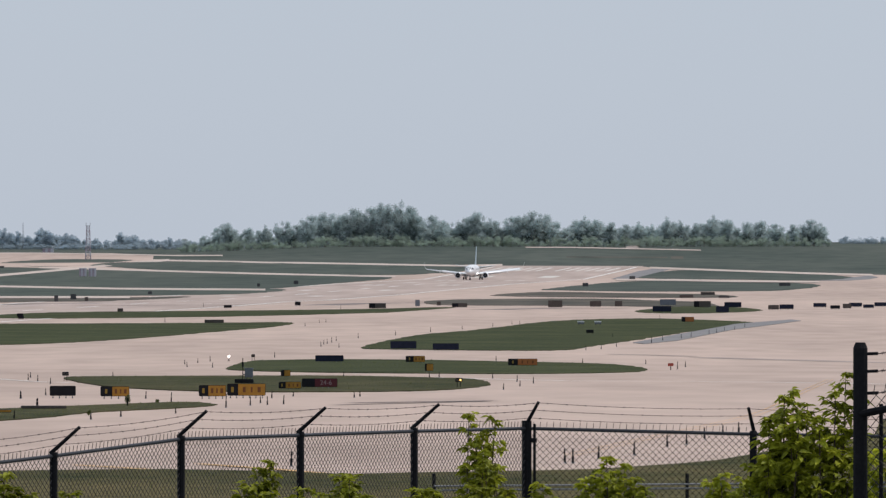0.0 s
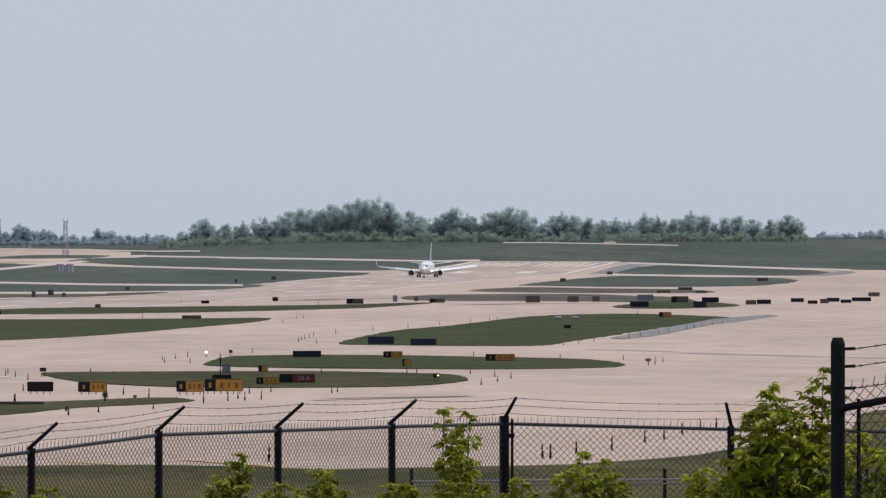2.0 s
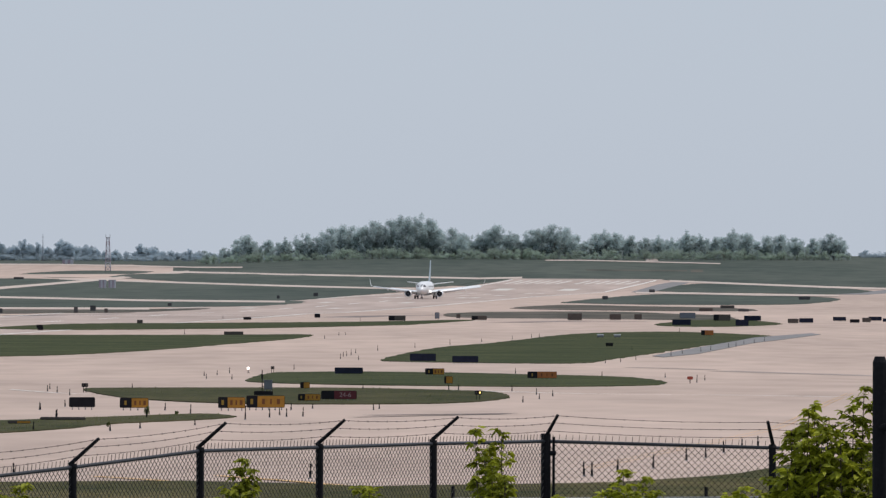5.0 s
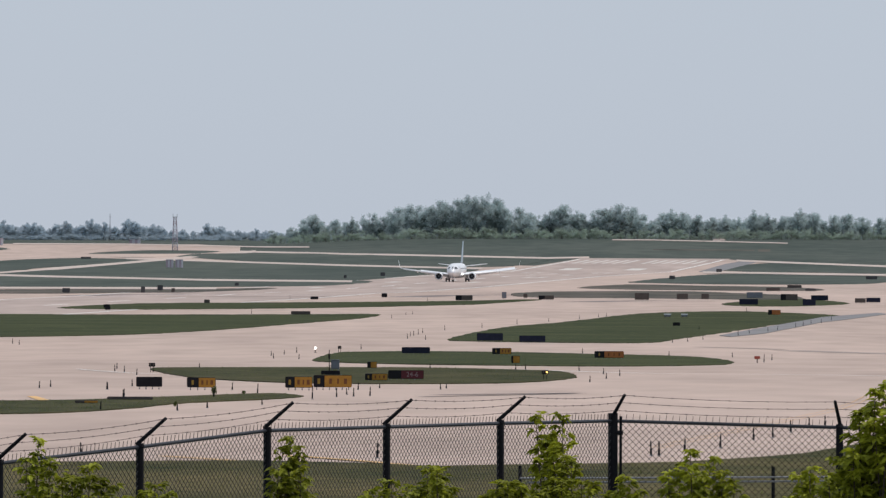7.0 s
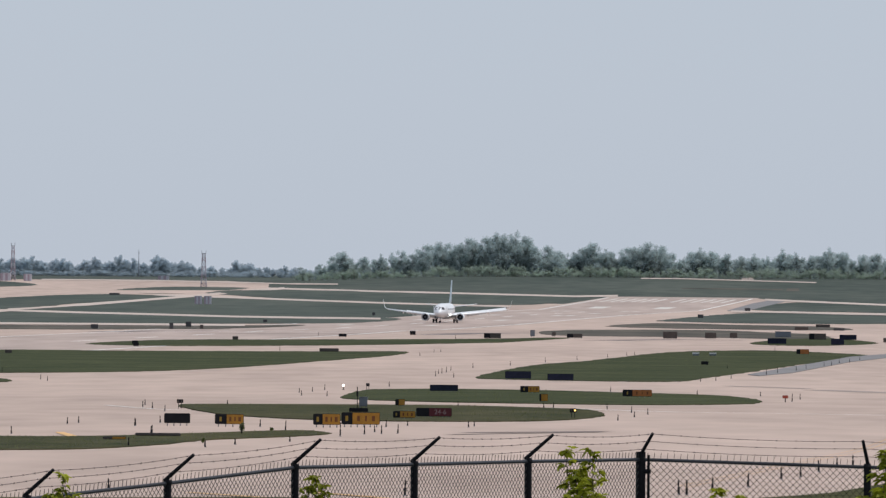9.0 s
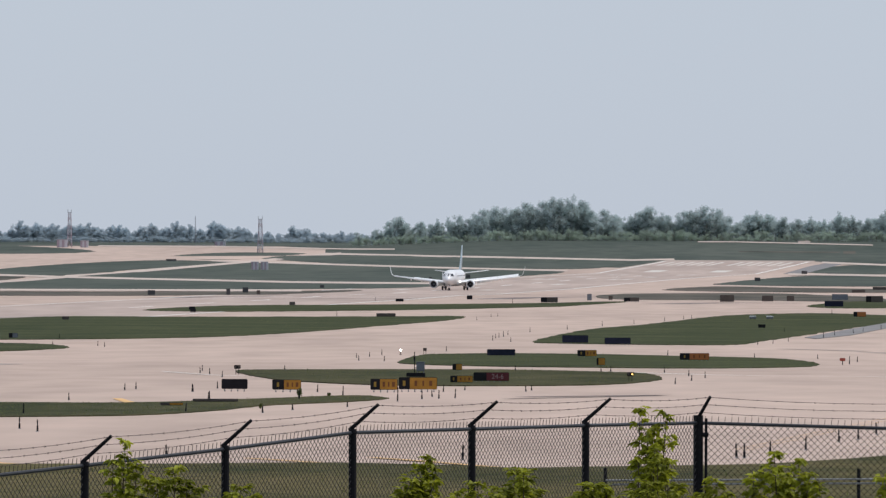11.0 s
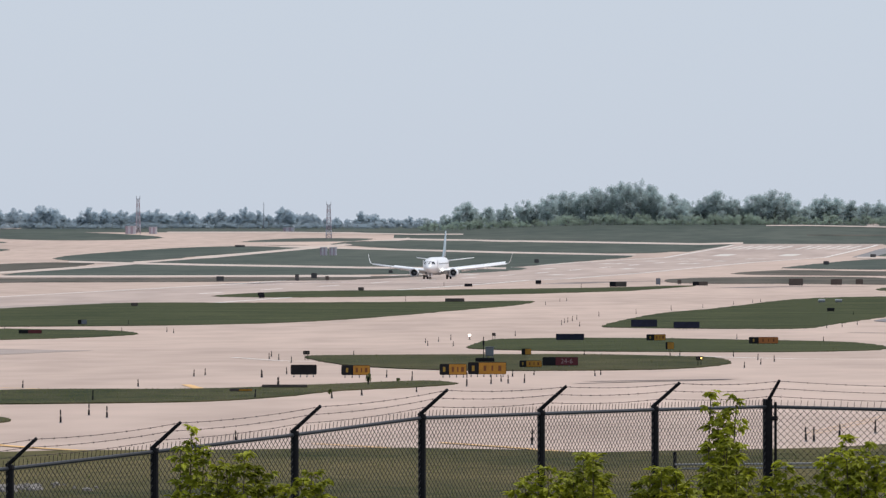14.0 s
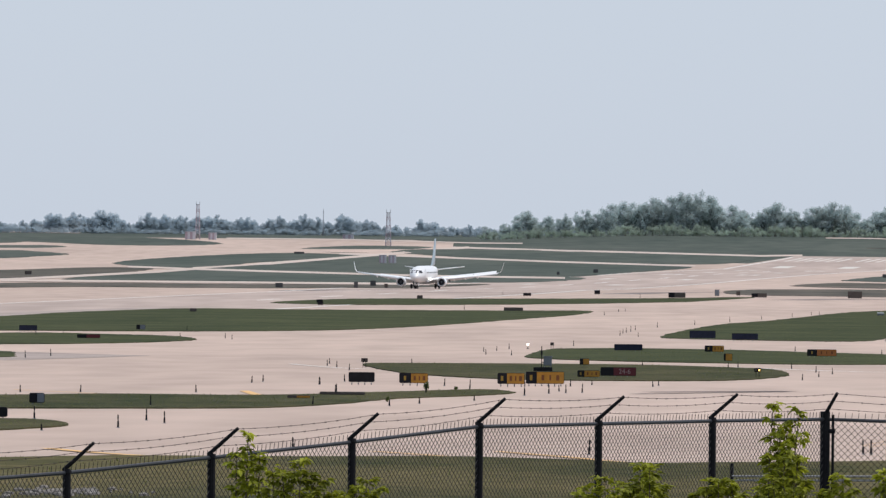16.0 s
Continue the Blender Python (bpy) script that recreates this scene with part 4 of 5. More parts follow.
SIGNS = [
    (-27.03, 642.7, 1.85, 0.84, [(1, 'black')], 'blank'),
    (-23.19, 639.1, 2.04, 0.84, [(0.4, 'black'), (0.6, 'yellow')], 'bars'),
    (-16.3, 639.1, 1.92, 0.92, [(0.34, 'black'), (0.66, 'yellow')], 'bars'),
    (-13.98, 642.7, 2.73, 1, [(0.28, 'black'), (0.72, 'yellow')], 'bars'),
    (-14.02, 805.6, 0.86, 0.65, [(0.35, 'black'), (0.65, 'yellow')], 'blank'),
    (-11.81, 697.6, 1.74, 0.61, [(0.3, 'black'), (0.7, 'yellow')], 'bars'),
    (-9.64, 706.2, 2.78, 0.79, [(0.36, 'black'), (0.64, 'red')], '24-6'),
    (-12.39, 986.2, 3.08, 0.8, [(1, 'navy')], 'blank'),
    (-2.99, 977.8, 2.08, 0.79, [(0.4, 'black'), (0.6, 'yellow')], 'bars'),
    (-1.32, 860.2, 0.81, 0.81, [(0.2, 'black'), (0.8, 'yellow')], 'blank'),
    (8.2, 930.1, 3.02, 0.81, [(0.33, 'black'), (0.67, 'orange')], 'bars'),
    (-4.94, 1129.1, 3.25, 1.06, [(1, 'navy')], 'blank'),
    (0.35, 1115.6, 3.21, 0.91, [(1, 'navy')], 'blank'),
    (42.64, 1575.5, 2.17, 0.98, [(0.3, 'black'), (0.7, 'orange')], 'blank'),
    (43.82, 1809.5, 3.73, 1.24, [(1, 'navy')], 'blank'),
    (55.47, 1794.7, 2.58, 1.35, [(1, 'navy')], 'blank'),
    (62.12, 1937.5, 3.63, 1.21, [(1, 'navy')], 'blank'),
    (24.04, 1937.5, 3.03, 1.57, [(1, 'brown')], 'blank'),
    (32.99, 1954.7, 2.44, 1.34, [(1, 'brown')], 'blank'),
    (38.28, 1972.3, 1.6, 1.23, [(1, 'brown')], 'blank'),
    (49.96, 2008.5, 3.51, 1.38, [(1, 'grey')], 'blank'),
    (55.58, 1937.5, 3.63, 1.45, [(0.3, 'black'), (0.7, 'brown')], 'blank'),
    (68.41, 1871.2, 2.22, 1.05, [(1, 'brown')], 'blank'),
    (71.61, 1884.7, 2.94, 1.06, [(1, 'navy')], 'blank'),
    (81.07, 1944.8, 2.8, 0.97, [(1, 'navy')], 'blank'),
    (82.03, 1891.3, 2.01, 0.83, [(1, 'black')], 'blank'),
    (85.14, 1905.4, 1.79, 1.07, [(1, 'brown')], 'blank'),
    (89.17, 1954.6, 2.81, 0.98, [(1, 'navy')], 'blank'),
    (90.25, 1917.6, 2.28, 0.84, [(1, 'navy')], 'blank'),
    (95.9, 1966, 4.18, 0.98, [(1, 'navy')], 'blank'),
    (106.09, 2115.1, 2.64, 1.06, [(1, 'brown')], 'blank'),
    (-5.55, 1972.3, 0.99, 1.48, [(1, 'grey')], 'blank'),
    (-0.93, 1990.2, 0.87, 1, [(1, 'brown')], 'blank'),
    (3.57, 1937.5, 3.27, 0.97, [(0.4, 'black'), (0.6, 'brown')], 'blank'),
    (-13.8, 1903.8, 3.57, 1.19, [(0.35, 'black'), (0.65, 'brown')], 'blank'),
    (-31.97, 1990.2, 1.24, 1, [(1, 'black')], 'blank'),
    (-45.73, 1920.5, 1.68, 0.72, [(1, 'black')], 'blank'),
    (-78.8, 1684.4, 1.16, 0.74, [(1, 'black')], 'blank'),
    (-64.58, 1809.5, 1.13, 0.79, [(1, 'brown')], 'blank'),
    (-39.31, 1553.1, 3.3, 0.68, [(1, 'brown')], 'blank'),
    (-90.13, 2106.9, 0.92, 1.58, [(1, 'black')], 'blank'),
    (-83.93, 2128.3, 0.8, 1.06, [(1, 'brown')], 'blank'),
    (-90.65, 1146.2, 2.29, 0.79, [(1, 'navy')], 'blank'),
    (-77.26, 1067.7, 2.74, 0.53, [(0.4, 'black'), (0.6, 'red')], 'blank'),
    (-78.17, 1173.9, 1.17, 0.73, [(0.4, 'black'), (0.6, 'grey')], 'blank'),
    (-89.89, 1478.5, 1.11, 0.65, [(1, 'brown')], 'blank'),
    (-76.44, 1637.5, 1.02, 0.72, [(1, 'black')], 'blank'),
    (-39.78, 509.7, 0.86, 0.67, [(0.5, 'black'), (0.5, 'grey')], 'blank'),
    (-37.12, 451.2, 0.87, 0.59, [(1, 'black')], 'blank'),
    (-27.07, 552.5, 1.42, 0.21, [(0.4, 'brown'), (0.6, 'yellow')], 'blank'),
    (-25.34, 573.7, 2.9, 0.22, [(1, 'brown')], 'blank'),
    (-107.72, 2100.1, 1.71, 1.18, [(1, 'black')], 'blank'),
    (70.67, 2413.5, 3.77, 0.91, [(1, 'brown')], 'blank'),
    (71.14, 2290, 2.72, 0.72, [(1, 'black')], 'blank'),
    (61.9, 2300, 3.45, 0.86, [(1, 'brown')], 'blank'),
    (104.66, 2769.2, 3.46, 1.04, [(1, 'black')], 'blank'),
    (-46.35, 2852.4, 1.43, 1.25, [(1, 'black')], 'blank'),
    (-56.06, 2747.2, 0.86, 1.03, [(1, 'black')], 'blank'),
    (-79, 2437.9, 1.07, 0.91, [(1, 'black')], 'blank'),
    (43.27, 2747.2, 1.72, 1.2, [(1, 'black')], 'blank'),
    (67.36, 3217.4, 2.01, 1.21, [(1, 'black')], 'blank'),
    (-201.84, 2550.2, 1.91, 1.12, [(1, 'brown')], 'blank'),
    (-174.69, 3557.4, 4, 0.89, [(1, 'black')], 'blank'),
    (-91.48, 2237.6, 1.4, 1.4, [(1, 'black')], 'blank'),
]
for s in SIGNS:
    airfield_sign(*s)


# ---- edge markers ----
def edge_marker():
    ob = thing("edge_marker", pose(0, 0, 0), "slim dark taxiway edge marker with reflective sleeve", "marker", "taxiway edge markers")
    bm = bmesh.new()
    tube(bm, (0, 0, -0.05), (0, 0, 0.03), 0.10, 0.08, n=10)
    part("base", bm, GREYP, ob)
    bm = bmesh.new()
    tube(bm, (0, 0, 0.02), (0, 0, 1.02), 0.02, n=8)
    part("stem", bm, POSTM, ob)
    bm = bmesh.new()
    tube(bm, (0, 0, 0.05), (0, 0, 0.5), 0.052, 0.046, n=10)
    tube(bm, (0, 0, 0.62), (0, 0, 0.95), 0.034, 0.034, n=10)
    part("sleeve", bm, BLACK, ob, "dark reflective sleeve")
    return ob


MARKERS = [(-29.92, 640, 0.56), (-29.09, 662.1, 0.5), (-26.8, 596.5, 0.48), (-35.95, 783.7, 0.54), (-36.76, 805.6, 0.5), (-34.65, 773.2, 0.53), (-32.49, 748.1, 0.51), (-29.61, 811.3, 0.46), (-21.04, 640, 0.52), (-18.62, 619.4, 0.66), (-14.07, 586.1, 0.9), (-12.79, 600, 0.6), (-12.37, 612.8, 0.46), (-11.72, 603.1, 0.57), (-10.69, 606.3, 0.61), (-12.19, 643.6, 0.52), (-10.84, 654.5, 0.33), (-6.35, 647.2, 0.44), (-6.01, 654.5, 0.37), (-8.92, 811.3, 0.51), (-27.65, 968.1, 0.48), (-26.3, 929, 0.52), (-26.71, 984.6, 0.49), (-25.92, 1006.4, 0.63), (-23.5, 921.6, 0.52), (-19.47, 1045.6, 0.59), (-15.78, 1169.2, 0.66), (-15.81, 1199, 0.6), (-15.46, 1206.7, 0.68), (-15.05, 1222.4, 0.76), (-14.73, 1246.7, 0.62), (-13.28, 1154.8, 0.58), (-12.09, 1289.4, 0.73)]
MARKERS += [(-7.01, 1335.2, 0.67), (-1.92, 1394.7, 0.78), (-1.21, 805.6, 0.5), (-0.35, 811.3, 0.51), (4.4, 800, 0.55), (4.7, 702.4, 0.48), (6.29, 768, 0.53), (6.2, 729.1, 0.46), (7.53, 752.9, 0.52), (21.72, 968.1, 0.48), (23.34, 900, 0.79), (24.91, 929, 0.58), (5.94, 1011.8, 0.57), (15.2, 984.6, 0.49), (-5.95, 354.1, 0.58), (4.98, 369, 0.58), (5.3, 369, 0.58), (6.63, 385.6, 0.53), (8.34, 394.6, 0.59), (10.36, 417.4, 0.57), (11.48, 426.1, 0.48), (12.82, 442.9, 0.58), (14.33, 463.1, 0.43), (15.28, 467.3, 0.53), (18.95, 504.5, 0.47), (-20.35, 522.7, 0.3), (-19.11, 536.5, 0.3), (-16.38, 554.1, 0.3), (-21.49, 1569.9, 0.49), (-20.46, 1581.2, 0.49), (-22.96, 1505.5, 0.56), (3.08, 1448.4, 0.54), (8.28, 1505.5, 0.56)]
MARKERS += [(11.72, 1537, 0.58), (13.16, 1547.8, 0.58), (28.01, 1214.5, 0.9), (30.31, 1246.7, 0.78), (33.78, 1280.7, 0.72), (35.87, 1307.4, 0.65), (39.87, 1354.5, 0.68), (41.57, 1374.3, 0.69), (44.06, 1415.7, 0.62), (46.35, 1437.3, 0.63), (49.48, 1482.6, 0.65), (17.82, 1127.1, 0.56), (19.96, 1140.8, 0.5), (22.43, 1169.2, 0.51), (-21.43, 1894.3, 0.9), (-51.99, 1961.9, 0.86), (-48.62, 1581.2, 0.9), (39.36, 1640.1, 0.9), (-5.92, 2015.8, 0.9), (24.51, 1307.4, 0.57), (-46.13, 577.3, 0.47), (-42.51, 580.6, 0.47), (-35.45, 586.9, 0.48), (-35.12, 647.7, 0.49), (-34.74, 655.8, 0.49), (-29.91, 641, 0.48), (-26.83, 598.4, 0.52), (-66.47, 837.4, 0.68), (-65.75, 858.8, 0.7), (-29.52, 427.8, 0.62), (-29.88, 453.6, 0.57), (-28.37, 444.2, 0.58), (-35.71, 456, 0.63)]
MARKERS += [(-32.3, 416.8, 0.3), (-18.15, 366, 0.48), (-62.5, 1092.5, 0.61), (-61.01, 1080.6, 0.54), (-20.62, 529.3, 0.3), (-19.21, 539.1, 0.34), (-20.7, 593, 0.56), (-33.43, 510.8, 0.64), (-24.82, 523.1, 0.52), (-86.4, 1104.7, 0.83), (-84.29, 1120.7, 0.42), (-72.35, 1177.1, 0.66), (-68.46, 1100.5, 0.48)]
first = edge_marker()
for i, (x, y, h) in enumerate(MARKERS):
    m = pose(x, y, land(x, y) + 0.06, random.uniform(-3, 3), random.uniform(-3, 3), 0) @ Matrix.Diagonal((1.0, 1.0, h, 1))
    if i == 0:
        first.matrix_basis = m
    else:
        copy_thing(first, m @ Matrix.Diagonal((*[1 / k for k in first.scale], 1)))


# ---- lamps, cabinet, carts ----
def guard_light(x, y, lens, label, tall=0.75, wide=0.55):
    ob = thing("guard_light", pose(x, y, land(x, y) + 0.1), label, "light", "runway guard lights")
    bm = bmesh.new()
    for dx in (-0.12, 0.12):
        tube(bm, (dx, 0, -0.1), (dx, 0, tall - 0.3), 0.025, n=8)
    part("stand", bm, POSTM, ob)
    bm = bmesh.new()
    box(bm, -wide / 2, -0.08, tall - 0.32, wide / 2, 0.1, tall, 0.02)
    body = part("body", bm, BLACK, ob)
    for k, dx in enumerate((-wide / 4, wide / 4)):
        bm = bmesh.new()
        tube(bm, (dx, -0.12, tall - 0.16), (dx, -0.06, tall - 0.16), 0.075, n=16)
        part("lens", bm, lens if k else BROWN, body, "round lamp lens")
    return ob


guard_light(-32.29, 773.3, BROWN, "black twin-lamp runway guard light, unlit, on stand")
guard_light(1.25, 716, AMBER_LAMP, "black twin-lamp runway guard light, one lamp lit")
guard_light(-21.22, 1010.7, BROWN, "black twin-lamp runway guard light, unlit", 0.7, 0.4)
bx, by = -23.94, 1010.7
globe = thing("apron_light", pose(bx, by, land(bx, by) + 0.05), "bright white globe lamp on a short stand", "light")
bm = bmesh.new()
tube(bm, (0, 0, -0.05), (0, 0, 0.4), 0.04)
tube(bm, (-0.15, 0, 0.02), (0.15, 0, 0.02), 0.03)
part("stand", bm, POSTM, globe)
bm = bmesh.new()
bmesh.ops.create_uvsphere(bm, u_segments=16, v_segments=10, radius=0.14, matrix=Matrix.Translation((0, 0, 0.5)))
part("globe", bm, WHITE_LAMP, globe, "lit white globe", True)

kx, ky = -16.09, 748.4
cab = thing("equipment_cabinet", pose(kx, ky, land(kx, ky) + 0.1), "grey steel equipment cabinet with a slim mast", "cabinet")
bm = bmesh.new()
box(bm, -0.32, -0.25, 0.5, 0.36, 0.25, 1.22, 0.03)
body = part("body", bm, GREYP, cab)
bm = bmesh.new()
box(bm, -0.38, -0.31, 1.22, 0.42, 0.31, 1.27, 0.01)
part("roof_cap", bm, GREYP, body)
bm = bmesh.new()
box(bm, -0.28, -0.275, 0.55, 0.32, -0.25, 1.17, 0.01)
part("door", bm, GREYP, body)
for dx in (-0.24, 0.28):
    bm = bmesh.new()
    tube(bm, (dx, 0, -0.1), (dx, 0, 0.52), 0.04, n=8)
    part("leg", bm, GREYP, cab)
bm = bmesh.new()
box(bm, -1.15, -0.3, 0.0, 0.42, 0.3, 0.36, 0.04)
part("plinth", bm, BLACK, cab, "long dark plinth box")
bm = bmesh.new()
tube(bm, (-0.48, 0, -0.1), (-0.48, 0, 2.1), 0.035, n=8)
tube(bm, (-0.48, 0, 1.35), (-0.48, 0, 1.75), 0.075, n=8)
tube(bm, (-0.48, 0, 0.75), (-0.32, 0, 0.75), 0.03, n=6)
part("mast", bm, POSTM, cab, "thin dark mast with a fitting")

rx, ry = 22.47, 892.3
red = thing("red_marker", pose(rx, ry, land(rx, ry) + 0.05), "small red T-shaped pavement marker", "marker")
bm = bmesh.new()
tube(bm, (0, 0, -0.05), (0, 0, 0.4), 0.05, n=8)
part("stem", bm, BROWN, red)
bm = bmesh.new()
box(bm, -0.28, -0.1, 0.38, 0.28, 0.1, 0.68, 0.04)
part("head", bm, SIGNAL_RED, red)

for x, y, mt, label in ((23.36, 1531.9, SKIN, "small white ground equipment box on the grass"), (26.23, 1531.9, SKIN, "small white ground equipment box on the grass"), (22.1, 1360.2, BLACK, "small dark equipment box on the grass")):
    ob = thing("equipment_box", pose(x, y, land(x, y) + 0.1), label, "box", "equipment boxes on the grass")
    bm = bmesh.new()
    box(bm, -0.55, -0.4, 0.12, 0.55, 0.4, 0.42, 0.05)
    # white boxes get a grey body and white lid: the lit top is painted
    part("body", bm, GREYP if mt is not BLACK else BLACK, ob)
    bm = bmesh.new()
    box(bm, -0.6, -0.44, 0.42, 0.6, 0.44, 0.6, 0.05)
    part("lid", bm, mt, ob)
    for dx in (-0.4, 0.4):
        bm = bmesh.new()
        tube(bm, (dx, 0, -0.1), (dx, 0, 0.14), 0.06, n=8)
        part("foot", bm, POSTM, ob)


# ---- lattice towers ----
def lattice_tower(x, y, height, half, label, red_white=True):
    ob = thing("lattice_tower", pose(x, y, land(x, y)), label, "tower")
    n = 8
    for k in range(n):
        z0, z1 = height * k / n, height * (k + 1) / n
        a0, a1 = half * (1 - 0.45 * k / n), half * (1 - 0.45 * (k + 1) / n)
        bm = bmesh.new()
        c0 = [(-a0, -a0, z0), (a0, -a0, z0), (a0, a0, z0), (-a0, a0, z0)]
        c1 = [(-a1, -a1, z1), (a1, -a1, z1), (a1, a1, z1), (-a1, a1, z1)]
        for i in range(4):
            tube(bm, c0[i], c1[i], 0.17, n=5)
            tube(bm, c0[i], c1[(i + 1) % 4], 0.11, n=4)
            tube(bm, c1[i], c1[(i + 1) % 4], 0.11, n=4)
        part("lattice_section", bm, (TOWER_RED if k % 2 == 0 else TOWER_WHITE) if red_white else GREYP, ob, "red painted section" if k % 2 == 0 and red_white else "")
    bm = bmesh.new()
    a = half * 0.55
    box(bm, -a * 1.5, -a * 1.5, height - 0.1, a * 1.5, a * 1.5, height + 0.08, 0.02)
    for dx in (-a * 1.4, a * 1.4):
        for dy in (-a * 1.4, a * 1.4):
            tube(bm, (dx, dy, height), (dx, dy, height + 1.3), 0.05, n=4)
    part("platform", bm, GREYP, ob)
    return ob


lattice_tower(-150.93, 3845.3, 14.4, 1.15, "tall thin red and white lattice light tower")
lattice_tower(-243.89, 4039.8, 15.6, 1.0, "tall thin red and white lattice tower by sheds")


def striped_shed(x, y, w, h, label):
    ob = thing("equipment_shed", pose(x, y, land(x, y)), label, "shed", "red and white sheds")
    for k in range(4):
        bm = bmesh.new()
        box(bm, -w / 2 + w * k / 4, -1.2, 0, -w / 2 + w * (k + 1) / 4, 1.2, h, 0.04)
        part("wall_panel", bm, TOWER_WHITE if k % 2 else TOWER_RED, ob)
    bm = bmesh.new()
    box(bm, -w / 2 - 0.15, -1.35, h, w / 2 + 0.15, 1.35, h + 0.18, 0.03)
    part("roof", bm, TOWER_WHITE, ob)
    return ob


sx, sy = -130.37, 3321.5
striped_shed(sx - 1.9, sy, 2.6, 2.9, "red and white checked equipment shed")
striped_shed(sx + 1.6, sy, 2.6, 2.9, "red and white checked equipment shed")
sx, sy = -243.89, 4039.8
striped_shed(sx - 3.0, sy - 6, 4.5, 3.4, "red and white checked equipment shed")
striped_shed(sx + 7.0, sy - 6, 3.5, 3.0, "red and white checked equipment shed")
sx, sy = -182.4, 4175.1
striped_shed(sx, sy, 5.0, 1.8, "low pale shed by far trees")


mx, my = -211.8, 4560
mast = thing("radio_mast", pose(mx, my, land(mx, my)), "slim grey radio mast behind far trees", "mast")
bm = bmesh.new()
tube(bm, (0, 0, -0.5), (0, 0, 13.5), 0.28, 0.10, n=6)
part("pole", bm, GREYP, mast)
bm = bmesh.new()
tube(bm, (-0.5, 0, 12.0), (0.5, 0, 12.0), 0.08, n=5)
part("crossbar", bm, GREYP, mast)

# rubble on the verge
rng = random.Random(8)
rv, rf = [], []
for _ in range(90):
    x, y = -17.4, 231.5
    x, y, r = x + rng.gauss(0, 0.75), y + rng.gauss(0, 3.0), rng.uniform(0.04, 0.13)
    b = bmesh.new()
    bmesh.ops.create_icosphere(b, subdivisions=1, radius=r)
    k = len(rv)
    for v in b.verts:
        rv.append((x + v.co.x * rng.uniform(0.7, 1.7), y + v.co.y * rng.uniform(0.7, 1.4), land(x, y) + 0.12 + v.co.z * rng.uniform(0.5, 0.9)))
    rf += [tuple(k + v.index for v in f.verts) for f in b.faces]
    b.free()
STONE = mat("pale_broken_stone", (0.22, 0.20, 0.185), 0.9, var=0.4, scale=3, fine=18)
tagged(raw("rubble", rv, rf, STONE), "pale broken stones scattered on the verge", "stones", kind="stuff")


# ---- trees ----
def clump_leaves(rng, lobes, count, size):
    """Small bent leaf sprays scattered through the lobes of a crown."""
    verts, faces = [], []
    tot = sum(l[3] ** 2 for l in lobes)
    for cx, cy, cz, r, flat in lobes:
        for _ in range(int(count * r * r / tot)):
            p = Vector((rng.gauss(0, 0.55), rng.gauss(0, 0.55), rng.gauss(0, 0.65)))
            p *= min(1.0, 1.6 / max(p.length, 0.01))
            c = Vector((cx + p.x * r, cy + p.y * r, cz + p.z * r * flat))
            s = size * rng.uniform(0.5, 1.25)
            q = Euler((rng.uniform(-1.4, 1.4), rng.uniform(-1.4, 1.4), rng.uniform(0, 6.28))).to_matrix()
            k = len(verts)
            for u, v, w in ((-1, 0, 0), (-0.1, -0.8, 0.25), (1, 0.1, -0.1), (0.1, 0.8, 0.3), (0, 0, 0.45)):
                verts.append(tuple(c + q @ Vector((u * s, v * s, w * s))))
            faces += [(k, k + 1, k + 4), (k + 1, k + 2, k + 4), (k + 2, k + 3, k + 4), (k + 3, k, k + 4)]
    return verts, faces


def build_tree(seed, leaf, label, shrub=False, slim=1.0):
    """A tree 14 m high: a trunk, forking limbs and many small leaf clumps along them."""
    rng = random.Random(seed)
    H = 14.0
    ob = thing("shrub" if shrub else "tree", pose(0, 0, 0), label, "shrub" if shrub else "tree", "trees along the wood")
    bm = bmesh.new()
    fork = H * (0.08 if shrub else rng.uniform(0.2, 0.3))
    tube(bm, (0, 0, -0.5), (0, 0, fork), 0.28, 0.2, n=8)
    lobes = [(rng.uniform(-0.4, 0.4), rng.uniform(-0.4, 0.4), H * 0.93, H * 0.07, 1.0)]
    limbs = 9 if not shrub else 8
    for k in range(limbs):
        a = k * 2.4 + rng.uniform(-0.5, 0.5)
        up = (k + 0.6) / limbs
        z = H * ((0.30 + 0.60 * up) if not shrub else (0.2 + 0.6 * rng.random()))
        rad = H * rng.uniform(0.20, 0.32) * slim * math.sqrt(max(0.08, 1 - (abs(up - 0.35) / 0.75) ** 2))
        root = Vector((0, 0, fork * rng.uniform(0.7, 1) + (z - fork) * 0.45))
        tip = Vector((math.cos(a) * rad, math.sin(a) * rad, z))
        tube(bm, root, tip, 0.12, 0.035, n=5)
        for _ in range(6):
            c = root.lerp(tip, rng.uniform(0.35, 1.08)) + Vector((rng.gauss(0, 0.055), rng.gauss(0, 0.055), rng.gauss(0.01, 0.05))) * H
            r = H * rng.uniform(0.05, 0.10)
            lobes.append((c.x, c.y, min(c.z, H - r), r, rng.uniform(0.75, 1.1)))
    for _ in range(9):
        a, d = rng.uniform(0, 6.28), rng.uniform(0.05, 0.24) * slim
        lobes.append((math.cos(a) * H * d, math.sin(a) * H * d, H * rng.uniform(0.08, 0.4), H * rng.uniform(0.07, 0.11), 1.1))
    tube(bm, (0, 0, fork), (0, 0, H * 0.92), 0.2, 0.03, n=6)
    part("trunk", bm, BARK, ob)
    v, f = clump_leaves(rng, lobes, 10000 if not shrub else 3600, 0.31)
    raw("crown", v, f, leaf, ob)
    return ob


